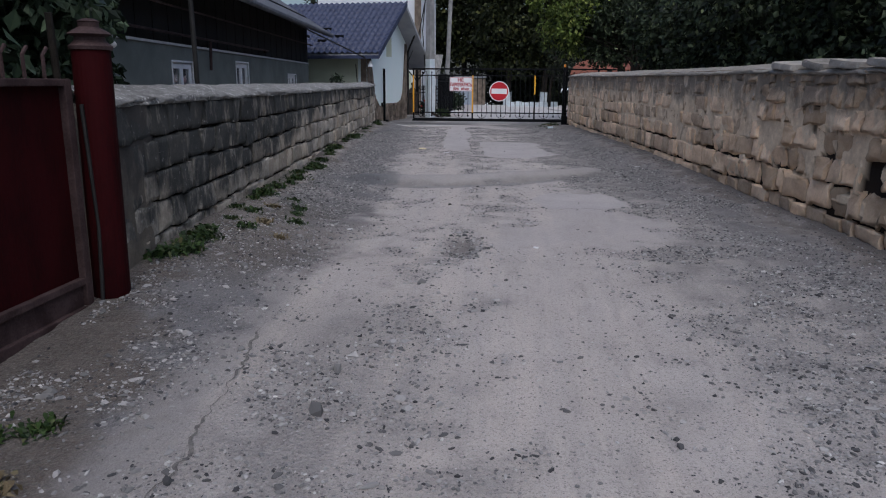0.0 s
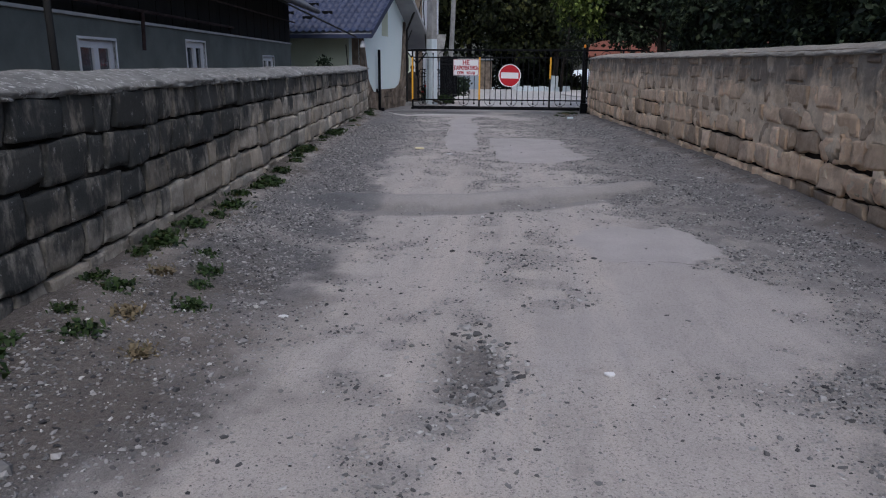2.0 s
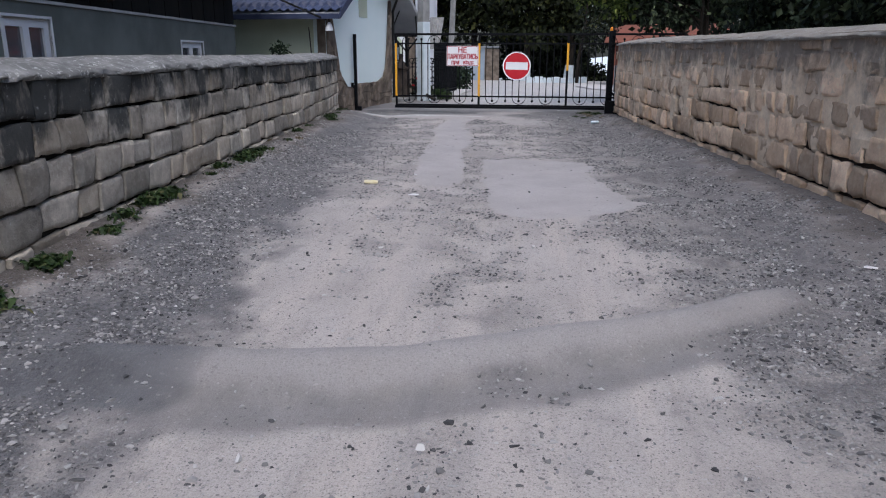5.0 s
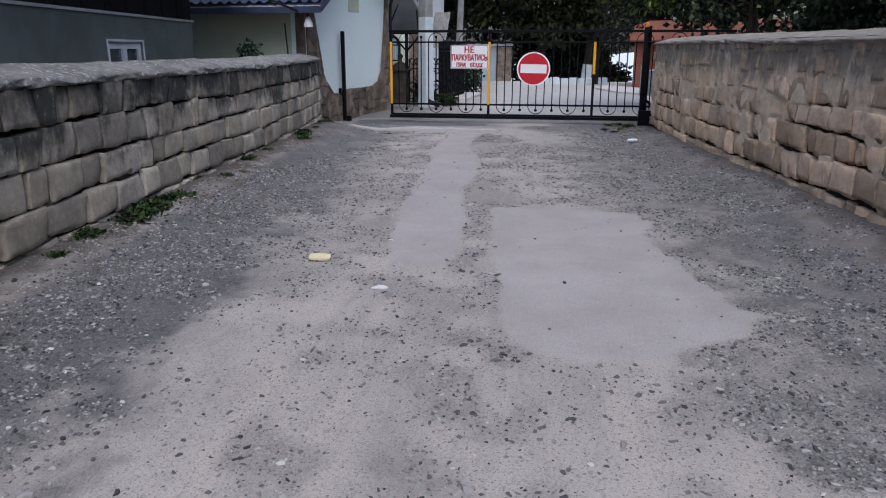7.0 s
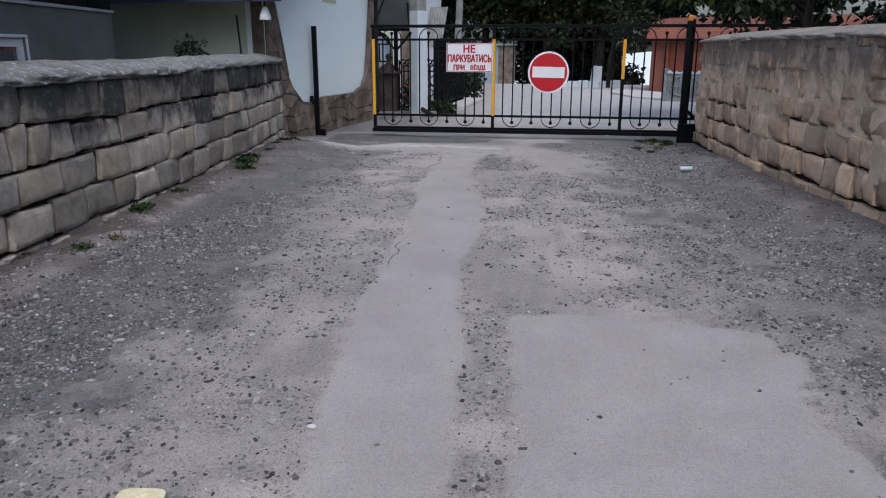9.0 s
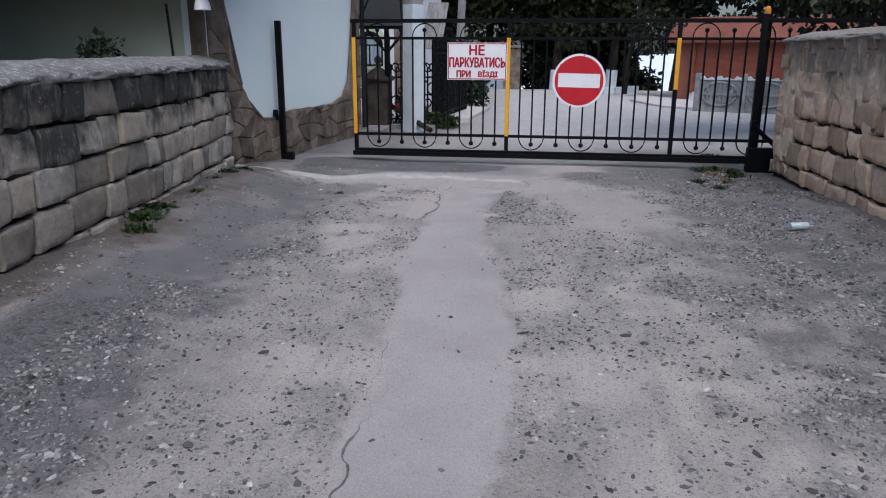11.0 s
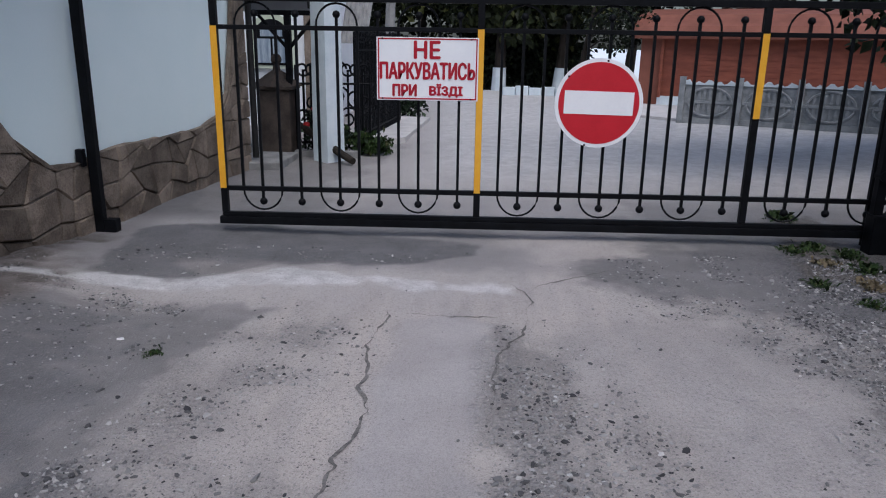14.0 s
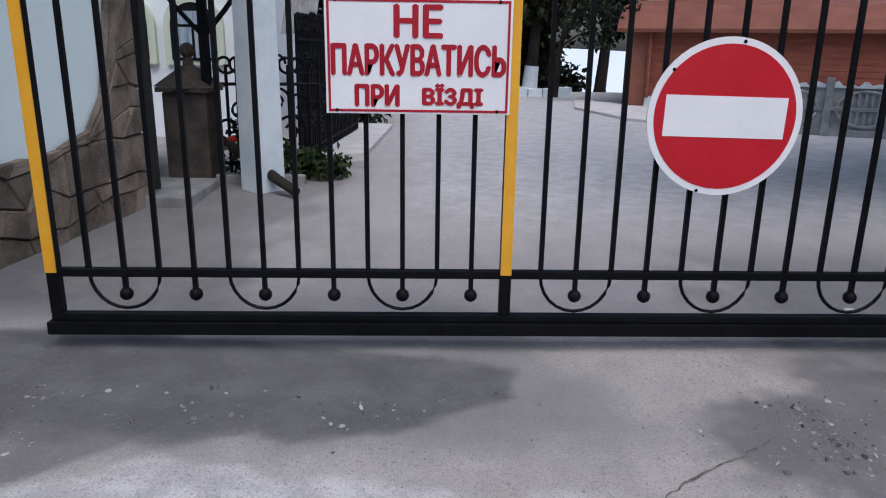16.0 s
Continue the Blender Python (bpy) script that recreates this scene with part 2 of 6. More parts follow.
def wall_stone(name, lo, hi, black, z0, z1, amount, near=0.0, lich=(22, 0.68, 0.45), joint_shade=None):
    """Weathered limestone: a black crust runs down from the top in streaks."""
    k = Nodes(name)
    big, grit = k.noise(5, 5, 0.65), k.noise(36, 5, 0.75)
    col = k.mix(k.ramp(big, 0.3, 0.7), lo, hi)
    col = k.mix(k.math("MULTIPLY", k.ramp(grit, 0.45, 0.66), 0.36), col, tuple(c * 0.5 for c in lo))
    pits = k.noise(60, 4, 0.75)
    col = k.mix(k.math("MULTIPLY", k.ramp(k.noise(18, 5, 0.75), 0.5, 0.68), 0.5), col, tuple(min(1, c * 1.25) for c in hi))
    col = k.mix(k.math("MULTIPLY", k.ramp(pits, 0.6, 0.72), 0.55), col, tuple(c * 0.3 for c in lo))
    tint = k.math("FRACT", k.math("MULTIPLY", k.rand(), 13.7), 0.0)
    col = k.mix(k.math("MULTIPLY", tint, 0.35), col, (hi[0] * 0.95, hi[1] * 0.82, hi[2] * 0.66))
    q = k.n("ShaderNodeHueSaturation")
    k.link(k.math("ADD", k.math("MULTIPLY", k.rand(), 0.7), 0.62), q.inputs["Value"])
    k.link(col, q.inputs["Color"])
    col = q.outputs[0]
    pos = k.n("ShaderNodeSeparateXYZ")
    k.link(k.place(), pos.inputs[0])
    streak = k.noise(5.5, 5, 0.7, (1, 1, 0.3))
    blot = k.noise(1.9, 5, 0.65)
    level = k.math("ADD", pos.outputs["Z"], k.math("ADD", k.math("MULTIPLY", streak, 0.55), k.math("ADD", k.math("MULTIPLY", blot, 1.1), k.math("ADD", k.math("MULTIPLY", k.rand(), 0.4), 0.225))))
    if near:
        level = k.math("ADD", level, k.math("MULTIPLY", k.ramp(k.math("MULTIPLY", pos.outputs["Y"], -1.0), -12.5, -6.5), near))
    washed = k.math("MULTIPLY", k.ramp(k.noise(5.0, 5, 0.7, (1, 1, 0.45)), 0.5, 0.66), 0.42)
    crust = k.math("MULTIPLY", k.ramp(level, z0 + 1.25, z1 + 1.25), k.math("SUBTRACT", amount, washed))
    col = k.mix(crust, col, black)
    lichen = k.ramp(k.noise(lich[0], 4, 0.7), lich[1], lich[1] + 0.07)
    col = k.mix(k.math("MULTIPLY", lichen, lich[2]), col, (0.56, 0.56, 0.55))
    # Recessed joints turn near black: the shade in them is put into the colour.
    if joint_shade:
        col = k.mix(k.attr("render"), joint_shade, col)
    k.bump(big, 0.5, 0.02)
    k.bump(grit, 1.0, 0.016)
    k.bump(pits, 0.8, 0.006)
    return k.done(col, 0.95, 0, 0.2)


def leaf_material(name, c1, c2, c3):
    k = Nodes(name)
    f = k.island()
    col = k.mix(k.ramp(f, 0.0, 0.8), c1, c2)
    col = k.mix(k.ramp(f, 0.85, 1.0), col, c3)
    k.b.inputs["Transmission Weight"].default_value = 0.0
    return k.done(col, 0.6, 0, 0.2)


M_GROUND = ground_material()
M_STONE_L = wall_stone("stained_limestone", (0.3, 0.28, 0.25), (0.56, 0.52, 0.46), (0.032, 0.038, 0.041), 0.84, 1.2, 0.92, 0.62, (20, 0.62, 0.35))
M_STONE_R = wall_stone("yellow_limestone", (0.6, 0.435, 0.305), (0.86, 0.675, 0.5), (0.1, 0.094, 0.09), 1.2, 1.56, 0.74, 0, (14, 0.64, 0.3))
M_MORTAR_L = wall_stone("old_mortar", (0.15, 0.14, 0.125), (0.27, 0.25, 0.22), (0.045, 0.045, 0.047), 0.7, 1.2, 0.85, 0.6, joint_shade=(0.016, 0.014, 0.012))
M_MORTAR_R = wall_stone("lime_render", (0.58, 0.46, 0.335), (0.78, 0.655, 0.505), (0.12, 0.113, 0.108), 1.2, 1.58, 0.74, 0, (12, 0.62, 0.35), joint_shade=(0.03, 0.022, 0.017))
M_COPING = wall_stone("coping_concrete", (0.18, 0.18, 0.176), (0.32, 0.316, 0.308), (0.06, 0.06, 0.06), 0.9, 1.9, 0.55, 0, (21, 0.565, 0.95))
M_COPING_R = wall_stone("pale_mortar_coping", (0.36, 0.34, 0.315), (0.55, 0.53, 0.5), (0.14, 0.138, 0.135), 0.9, 2.6, 0.5, 0, (13, 0.6, 0.6))
M_BLACK = surface("black_gate_paint", (0.003, 0.0034, 0.0045), (0.006, 0.0068, 0.009), 8, 120, 0.55, bump=0.1, depth=0.001, spec=0.12)
M_YELLOW = surface("yellow_reflective_tape", (0.75, 0.36, 0.015), (0.82, 0.43, 0.03), 6, 90, 0.45, bump=0.03, spec=0.5)
M_SIGN_RED = surface("red_sign_face", (0.5, 0.008, 0.02), (0.56, 0.012, 0.026), 5, 80, 0.4, bump=0.02, spec=0.5)
M_LETTER = surface("dark_red_lettering", (0.36, 0.006, 0.02), (0.42, 0.008, 0.025), 5, 80, 0.4, bump=0.02, spec=0.4)
M_SIGN_WHITE = surface("white_sign_face", (0.82, 0.83, 0.86), (0.87, 0.88, 0.9), 4, 60, 0.4, bump=0.02, spec=0.5)
M_SIGN_BACK = surface("galvanised_sheet", (0.35, 0.36, 0.37), (0.45, 0.46, 0.47), 8, 60, 0.45, 0.7, 0.1)
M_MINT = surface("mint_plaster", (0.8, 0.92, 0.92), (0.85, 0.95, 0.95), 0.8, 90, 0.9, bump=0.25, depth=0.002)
# True olive on shutter and window surrounds; doubles as mint plaster in shade.
M_OLIVE_AND_SHADED_MINT = surface("olive_and_shaded_mint_plaster", (0.5, 0.55, 0.42), (0.57, 0.62, 0.5), 1.2, 90, 0.9, bump=0.25, depth=0.002)
M_WHITEWALL = surface("white_plaster", (0.68, 0.7, 0.74), (0.76, 0.78, 0.81), 1.0, 80, 0.9, bump=0.2, depth=0.002)
M_GREYWALL = surface("grey_roughcast", (0.14, 0.154, 0.143), (0.205, 0.222, 0.207), 1.5, 120, 0.95, bump=0.5, depth=0.004)
M_TRIM = surface("grey_white_trim", (0.5, 0.5, 0.5), (0.62, 0.62, 0.62), 5, 80, 0.8)
M_TIMBER = surface("dark_boards", (0.004, 0.0035, 0.0035), (0.012, 0.01, 0.009), 3, 50, 0.85, stretch=(1, 1, 0.1))
M_ROOF_BLUE = surface("blue_metal_tiles", (0.03, 0.038, 0.075), (0.05, 0.062, 0.115), 4, 80, 0.5, 0.0, 0.15, 0.002, 0.3)
M_SLATE = surface("grey_slate", (0.07, 0.075, 0.09), (0.13, 0.135, 0.155), 6, 60, 0.8, stretch=(1, 1, 1))
M_SOFFIT = surface("grey_soffit", (0.30, 0.31, 0.33), (0.37, 0.38, 0.4), 2, 50, 0.85)
M_PVC = surface("white_pvc", (0.82, 0.83, 0.86), (0.88, 0.89, 0.91), 6, 60, 0.5, bump=0.05)
M_CURTAIN = surface("net_curtain", (0.16, 0.21, 0.27), (0.36, 0.42, 0.48), 14, 90, 0.95, stretch=(1, 1, 0.1))
M_CLAD = surface("brown_stone_cladding", (0.12, 0.095, 0.075), (0.27, 0.22, 0.175), 4, 60, 0.9, bump=0.9, depth=0.016, vary=0.3)
M_GROUT = surface("dark_grout", (0.06, 0.05, 0.042), (0.1, 0.085, 0.07), 8, 80, 0.95)
M_BROWN = surface("brown_pillar_stone", (0.035, 0.028, 0.024), (0.085, 0.066, 0.055), 4, 60, 0.75, bump=0.4)
M_LIMEWASH = surface("whitewash", (0.52, 0.6, 0.65), (0.66, 0.72, 0.76), 3, 60, 0.9, bump=0.4)
M_CONC = surface("weathered_concrete", (0.2, 0.2, 0.2), (0.32, 0.32, 0.315), 4, 60, 0.92, bump=0.5)
M_PAVE = surface("pale_paving", (0.48, 0.46, 0.45), (0.58, 0.56, 0.55), 4, 60, 0.92, bump=0.4)
M_FENCE = surface("grey_cast_concrete", (0.2, 0.215, 0.225), (0.33, 0.345, 0.355), 5, 60, 0.92, bump=0.5)
M_SHED = surface("orange_siding", (0.17, 0.05, 0.032), (0.24, 0.075, 0.045), 2, 60, 0.7, stretch=(1, 1, 4))
M_SHED_ROOF = surface("terracotta_roof", (0.17, 0.062, 0.042), (0.23, 0.086, 0.058), 2, 50, 0.75)
M_RED = surface("dark_red_paint", (0.012, 0.0012, 0.0018), (0.03, 0.0028, 0.004), 3, 70, 0.75, spec=0.08, stretch=(1, 1, 0.3))
M_RUSTY = surface("worn_red_brown_steel", (0.03, 0.018, 0.018), (0.075, 0.05, 0.05), 6, 70, 0.75, spec=0.15)
M_BARK = surface("bark", (0.012, 0.010, 0.008), (0.035, 0.028, 0.022), 8, 60, 0.95, bump=0.9, depth=0.015, stretch=(1, 1, 0.25))
M_BLUE = surface("pale_blue_paint", (0.3, 0.36, 0.44), (0.38, 0.44, 0.52), 2, 60, 0.8)
M_TIN = surface("gold_tin", (0.7, 0.62, 0.36), (0.82, 0.77, 0.58), 20, 90, 0.4, 0.15, 0.2)
M_CAN = surface("pale_blue_can", (0.5, 0.62, 0.68), (0.7, 0.76, 0.8), 20, 90, 0.35, 0.3, 0.1)
M_CABLE = surface("black_cable", (0.012, 0.012, 0.012), (0.02, 0.02, 0.02), 5, 50, 0.6)
M_ORANGE = surface("orange_lamp_plastic", (0.7, 0.22, 0.02), (0.75, 0.28, 0.03), 5, 50, 0.35)
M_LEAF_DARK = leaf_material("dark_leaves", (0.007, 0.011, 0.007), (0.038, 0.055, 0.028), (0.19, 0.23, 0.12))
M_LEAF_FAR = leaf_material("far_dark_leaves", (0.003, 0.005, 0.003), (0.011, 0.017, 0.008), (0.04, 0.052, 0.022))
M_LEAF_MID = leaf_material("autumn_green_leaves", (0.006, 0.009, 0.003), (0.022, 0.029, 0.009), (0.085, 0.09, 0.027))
M_LEAF_LIGHT = leaf_material("bright_leaves", (0.035, 0.055, 0.01), (0.12, 0.165, 0.035), (0.3, 0.34, 0.085))
M_LEAF_BUSH = leaf_material("bush_leaves", (0.008, 0.015, 0.009), (0.028, 0.046, 0.025), (0.1, 0.14, 0.085))
M_WEED = leaf_material("weed_leaves", (0.012, 0.024, 0.008), (0.034, 0.06, 0.017), (0.1, 0.095, 0.045))
M_STRAW = leaf_material("dry_grass", (0.11, 0.085, 0.05), (0.18, 0.145, 0.09), (0.06, 0.066, 0.03))
M_ROSE = surface("red_petals", (0.35, 0.01, 0.012), (0.45, 0.03, 0.03), 30, 90, 0.7)
M_PETAL = surface("white_petals", (0.7, 0.68, 0.66), (0.8, 0.78, 0.76), 30, 90, 0.7)
M_PAPER = surface("white_litter", (0.65, 0.65, 0.66), (0.76, 0.76, 0.77), 30, 90, 0.8)
kg = Nodes("window_glass")
kg.b.inputs["Transmission Weight"].default_value = 0.75
M_GLASS = kg.done((0.25, 0.28, 0.32), 0.06, 0, 0.5)


# ---- plan of the lane ----
def left_face(y):
    y = np.asarray(y, float)
    return -2.13 - 0.097 * y - 0.075 * np.maximum(y - 20.8, 0)


def right_face(y):
    y = np.asarray(y, float)
    return 3.77 - 0.096 * np.minimum(y, 21.5)


BUMP_X, BUMP_Y = (-2.5, -1.4, -0.75, 0.3, 1.25, 1.6), (10.0, 10.07, 10.2, 10.65, 11.3, 11.55)
PATCH_BIG = [(-0.75, 16.45), (-0.3, 16.58), (0.38, 16.48), (0.5, 16.05), (0.4, 15.4), (0.62, 14.5), (0.78, 13.9), (0.6, 13.6), (0.22, 13.3), (-0.2, 13.15), (-0.5, 13.4), (-0.62, 14.2), (-0.72, 15.0)]
STRIP = [(-2.0, 23.5), (-1.42, 23.5), (-1.56, 22.3), (-1.5, 20.9), (-1.3, 19.9), (-1.15, 18.6), (-1.2, 17.3), (-1.12, 16.4), (-0.96, 14.9), (-1.0, 14.6), (-1.4, 14.7), (-1.5, 15.6), (-1.68, 17.0), (-1.74, 18.5), (-1.94, 20.1), (-2.0, 21.2), (-2.06, 22.3)]
PATCH_MID = [(0.2, 8.8), (0.55, 9.15), (1.1, 9.25), (1.3, 8.8), (1.26, 8.35), (1.03, 8.03), (0.45, 8.03), (0.25, 8.36)]
PATCH_LOW = [(0.5, 7.95), (1.35, 7.95), (1.52, 7.4), (1.45, 6.65), (1.02, 5.95), (0.42, 6.25), (0.0, 6.0), (-0.2, 6.1), (-0.15, 6.7), (0.3, 7.1)]
LIME = [(-4.75, 23.85), (-4.0, 24.0), (-2.86, 24.34), (-2.0, 24.22), (-1.28, 24.1), (-1.22, 23.96), (-1.8, 23.96), (-2.5, 24.02), (-3.0, 23.98), (-3.4, 23.86), (-4.2, 23.72), (-4.7, 23.68)]
PATCH_GATE = [(-1.15, 23.7), (-0.3, 23.85), (0.1, 23.75), (0.35, 23.2), (0.15, 22.5), (0.2, 21.6), (-0.3, 21.2), (-0.75, 21.5), (-0.8, 22.2), (-0.95, 22.6), (-1.1, 23.1)]
HOLE = [(-0.62, 6.42), (-0.42, 6.36), (-0.27, 6.12), (-0.34, 5.62), (-0.6, 5.66)]
OLD_TAR = [(-2.15, 4.75), (-1.5, 4.85), (-1.34, 4.14), (-1.29, 3.07), (-1.15, 2.0), (-1.0, 0.6), (-1.75, 0.6), (-1.75, 2.6), (-1.9, 3.6)]
CRACKS = [[(-1.5, 4.85), (-1.36, 4.2), (-1.42, 3.7), (-1.29, 3.07), (-1.2, 2.3), (-1.1, 1.4)], [(-2.35, 4.75), (-1.95, 4.72), (-1.75, 4.6), (-1.72, 4.4)],
          [(-2.05, 23.6), (-2.1, 22.9), (-2.03, 22.2), (-2.08, 21.5), (-1.98, 20.8)], [(-1.3, 24.3), (-1.2, 23.85), (-1.32, 23.3), (-1.48, 22.7), (-1.52, 22.2)], [(-1.76, 18.9), (-1.72, 18.0), (-1.66, 17.2)],
          [(-1.95, 23.55), (-1.7, 23.48), (-1.4, 23.56)], [(-1.22, 23.95), (-1.05, 24.2), (-0.8, 24.32), (-0.5, 24.55)],
          [(0.5, 8.0), (0.8, 8.04), (1.1, 8.0), (1.35, 8.05)]]
SLAB_GATE = [(-4.15, 23.99), (-4.35, 25.3), (-3.7, 25.5), (-2.7, 25.4), (-1.48, 25.08), (-1.5, 24.78), (-2.03, 24.5), (-2.96, 24.42), (-3.36, 24.08)]
BAND_GATE = [(-1.47, 23.5), (-1.23, 23.45), (-1.1, 22.8), (-1.25, 21.6), (-1.5, 21.6), (-1.56, 22.77)]


def ground_fields(x, y):
    """Height and surface kinds of the ground at arrays of places."""
    x, y = np.asarray(x, float), np.asarray(y, float)
    n1, n2, n3 = vnoise(x, y, 0.9, 1), vnoise(x, y, 0.23, 2), vnoise(x, y, 0.07, 3)
    edge = (n2 - 0.5) * 0.16 + (n3 - 0.5) * 0.08 + (n1 - 0.5) * 0.1
    sl, sr = x - left_face(y), right_face(y) - x
    lane = (y < 24.8) & (y > -6)
    z = np.interp(y, (-20, 6, 10, 13, 17, 21.5, 23.5, 25, 27, 46, 52, 75, 300, 900), (0.06, 0.06, 0.04, 0.09, 0.1, 0.1, 0.03, 0.05, 0.08, 0.1, -0.4, -5, -34, -40))
    fade = smooth(25.5, 23.0, y)
    z = z + 0.19 * smooth(1.15, 0.1, sl) * fade * smooth(2.5, 5.5, y) + 0.11 * smooth(1.0, 0.1, sr) * fade * smooth(6, 12, y)
    z = z + (n1 - 0.5) * 0.03 * smooth(60, 40, np.abs(y)) + (n2 - 0.5) * 0.012 * smooth(60, 40, np.abs(y))
    f = {}
    hole = smooth(-0.05, 0.1, in_poly(x, y, HOLE) + edge * 0.5)
    far = smooth(25.0, 25.6, y)
    strip_l = smooth(0.25, 0.45, sl) * smooth(1.55, 1.0, sl + edge * 3) * smooth(5.8, 7.2, y + edge * 4)
    mid_g = 0.45 * smooth(12.2, 14.5, y + edge * 5) * smooth(0.44, 0.62, 0.4 * n1 + 0.25 * n2 + 0.35 * vnoise(x, y, 0.5, 9) + 0.02)
    strip_r = smooth(2.5, 1.5, sr + edge * 4 - 0.3 * smooth(9, 5, y)) * smooth(0.3, 0.62, sr + edge * 2)
    spots = smooth(0.6, 0.78, 0.5 * vnoise(x, y, 0.55, 12) + 0.5 * vnoise(x, y, 0.2, 13)) * 0.6
    center = smooth(0.5, 0.15, np.abs(sl - 2.75 + 0.2 * (n1 - 0.5))) * smooth(5.0, 8.0, y) * smooth(0.45, 0.6, n2)
    near_w = smooth(-1.35, -1.7, x + edge) * smooth(4.6, 3.9, y + edge) * 0.8
    near_l = smooth(0.75, 0.2, np.abs(x + 0.85 - edge)) * smooth(4.9, 3.8, y) * 0.9
    near_soil = smooth(-1.3, -1.75, x + edge * 2) * smooth(6.4, 5.2, y + edge * 3)
    g = np.maximum.reduce([strip_l * 0.88, 0.4 * near_soil, mid_g, strip_r * (0.7 + 0.25 * smooth(7, 11, y)), spots * 0.7, hole, center * 0.45, near_l * 0.6, near_w])
    g = g * (0.6 + 0.4 * smooth(0.3, 0.55, vnoise(x, y, 0.14, 15)))
    g = g * (1 - smooth(23.2, 24.1, y + edge * 3) * smooth(0.9, 0.2, x))
    g = g * (1 - far) + far * 0.25 * spots
    patch = np.maximum.reduce([smooth(-0.03, 0.04, in_poly(x, y, p) + edge * a) for p, a in ((PATCH_BIG, 0.7), (STRIP, 0.7), (PATCH_MID, 1.0))] + [0.5 * smooth(-0.12, 0.2, in_poly(x, y, PATCH_LOW) + edge * 2)] + [0.4 * smooth(-0.25, 0.35, in_poly(x, y, PATCH_GATE) + edge * 2), 0.55 * smooth(23.3, 23.9, y + edge * 2) * smooth(-0.5, -1.1, x + edge) * smooth(26, 25.4, y)])
    patch = np.maximum(patch * (1 - hole), far * (0.7 + 0.3 * n1))
    yb = np.interp(x, BUMP_X, BUMP_Y)
    ends = smooth(-2.55, -2.0, x) * smooth(1.6, 1.1, x)
    bump = smooth(0.3, 0.0, np.abs(y - yb)) * ends
    z = z + 0.125 * bump - 0.05 * hole - 0.012 * spots * (1 - patch)
    tar_and_shade = np.maximum.reduce([smooth(0.42, 0.22, np.abs(y - yb + 0.1) + edge * 0.5) * smooth(-2.75, -2.35, x) * smooth(1.6, 1.1, x) * np.maximum(smooth(-1.35, -1.75, x + edge), 0.55 * smooth(0.55, 0.95, x + edge)), 0.5 * smooth(-0.05, 0.2, in_poly(x, y, OLD_TAR) + edge), 0.15 * hole, near_w])
    crest = smooth(0.2, 0.1, np.abs(y - yb + 0.02) + edge * 0.4) * ends * smooth(-1.9, -1.4, x)
    # Shadow line behind the bump's crest, painted with the asphalt mask.
    tar_and_shade = np.maximum(tar_and_shade, 0.5 * smooth(0.07, 0.02, np.abs(y - yb - 0.2 + edge * 0.3)) * ends)
    patch = np.maximum(patch, 0.55 * crest)
    # Grey-blue asphalt of the near face, deepened to stand in for its shading.
    front = smooth(0.36, 0.24, np.abs(y - yb + 0.19) + edge * 0.4) * smooth(-2.7, -2.4, x) * smooth(1.75, 1.35, x)
    tar_and_shade = np.maximum(tar_and_shade, 0.6 * front)
    tar_and_shade = np.maximum(tar_and_shade, 0.5 * smooth(1.5, 0.8, sr + edge * 2) * smooth(0.2, 0.5, sr) * (1 - far))
    slab = smooth(0, 0.15, in_poly(x, y, [(-4.5, 18.6), (-3.3, 18.9), (-2.9, 20.8), (-2.95, 22.6), (-2.55, 23.75), (-4.8, 23.65)]) + edge * 1.5)
    tar_and_shade = np.maximum.reduce([tar_and_shade, 0.72 * slab, 0.95 * smooth(24.2, 24.6, y + edge) * smooth(26.6, 25.6, y + edge) * smooth(-0.6, -1.3, x + (y - 24.4) * 0.5 + edge * 2) * smooth(0.1, 0.4, 0.6 * n1 + 0.4 * vnoise(x, y, 1.7, 19)), 0.2 * far * smooth(0.3, 0.7, vnoise(x, y, 2.3, 18)) , 0.9 * strip_l * smooth(0.1, 0.4, n1)])
    tar_and_shade = np.maximum.reduce([tar_and_shade, 0.7 * smooth(25.4, 26.0, y) * smooth(33, 30, y) * smooth(-2.3, -3.2, x + edge * 3), 0.85 * smooth(23.9, 24.6, y + edge * 2) * smooth(27.5, 26.5, y) * smooth(-0.7, 0.1, x + edge * 3)])
    patch = patch * (1 - 0.8 * smooth(25.4, 26.0, y) * smooth(33, 30, y) * smooth(-2.3, -3.2, x + edge * 3)) * (1 - 0.6 * smooth(24.6, 25.1, y + edge * 2) * smooth(27.5, 26.5, y) * smooth(-0.7, 0.1, x + edge * 3))
    g = np.maximum(g * (1 - 0.93 * np.clip(patch * 1.3, 0, 1)) * (1 - 0.92 * slab) * (1 - 0.7 * smooth(0.42, 0.25, np.abs(y - yb + 0.1)) * smooth(-2.7, -2.4, x) * smooth(-1.3, -1.6, x)), 0.4 * hole)
    dark_slab = smooth(-0.02, 0.05, in_poly(x, y, SLAB_GATE) + edge * 0.6)
    patch = patch * (1 - dark_slab)
    tar_and_shade = np.maximum(tar_and_shade, 0.85 * near_soil)
    tar_and_shade = np.maximum(tar_and_shade, 0.66 * dark_slab)
    g = np.maximum(g, 0.58 * smooth(-0.08, 0.10, in_poly(x, y, BAND_GATE) + edge * 1.7))
    rough = smooth(-0.15, 0.2, in_poly(x, y, [(-1.05, 24.1), (-0.4, 23.95), (0.3, 23.6), (1.5, 23.0), (1.7, 25.2), (-0.2, 25.2), (-0.8, 24.6)]) + edge * 2.4)
    patch = patch * (1 - 0.6 * rough)
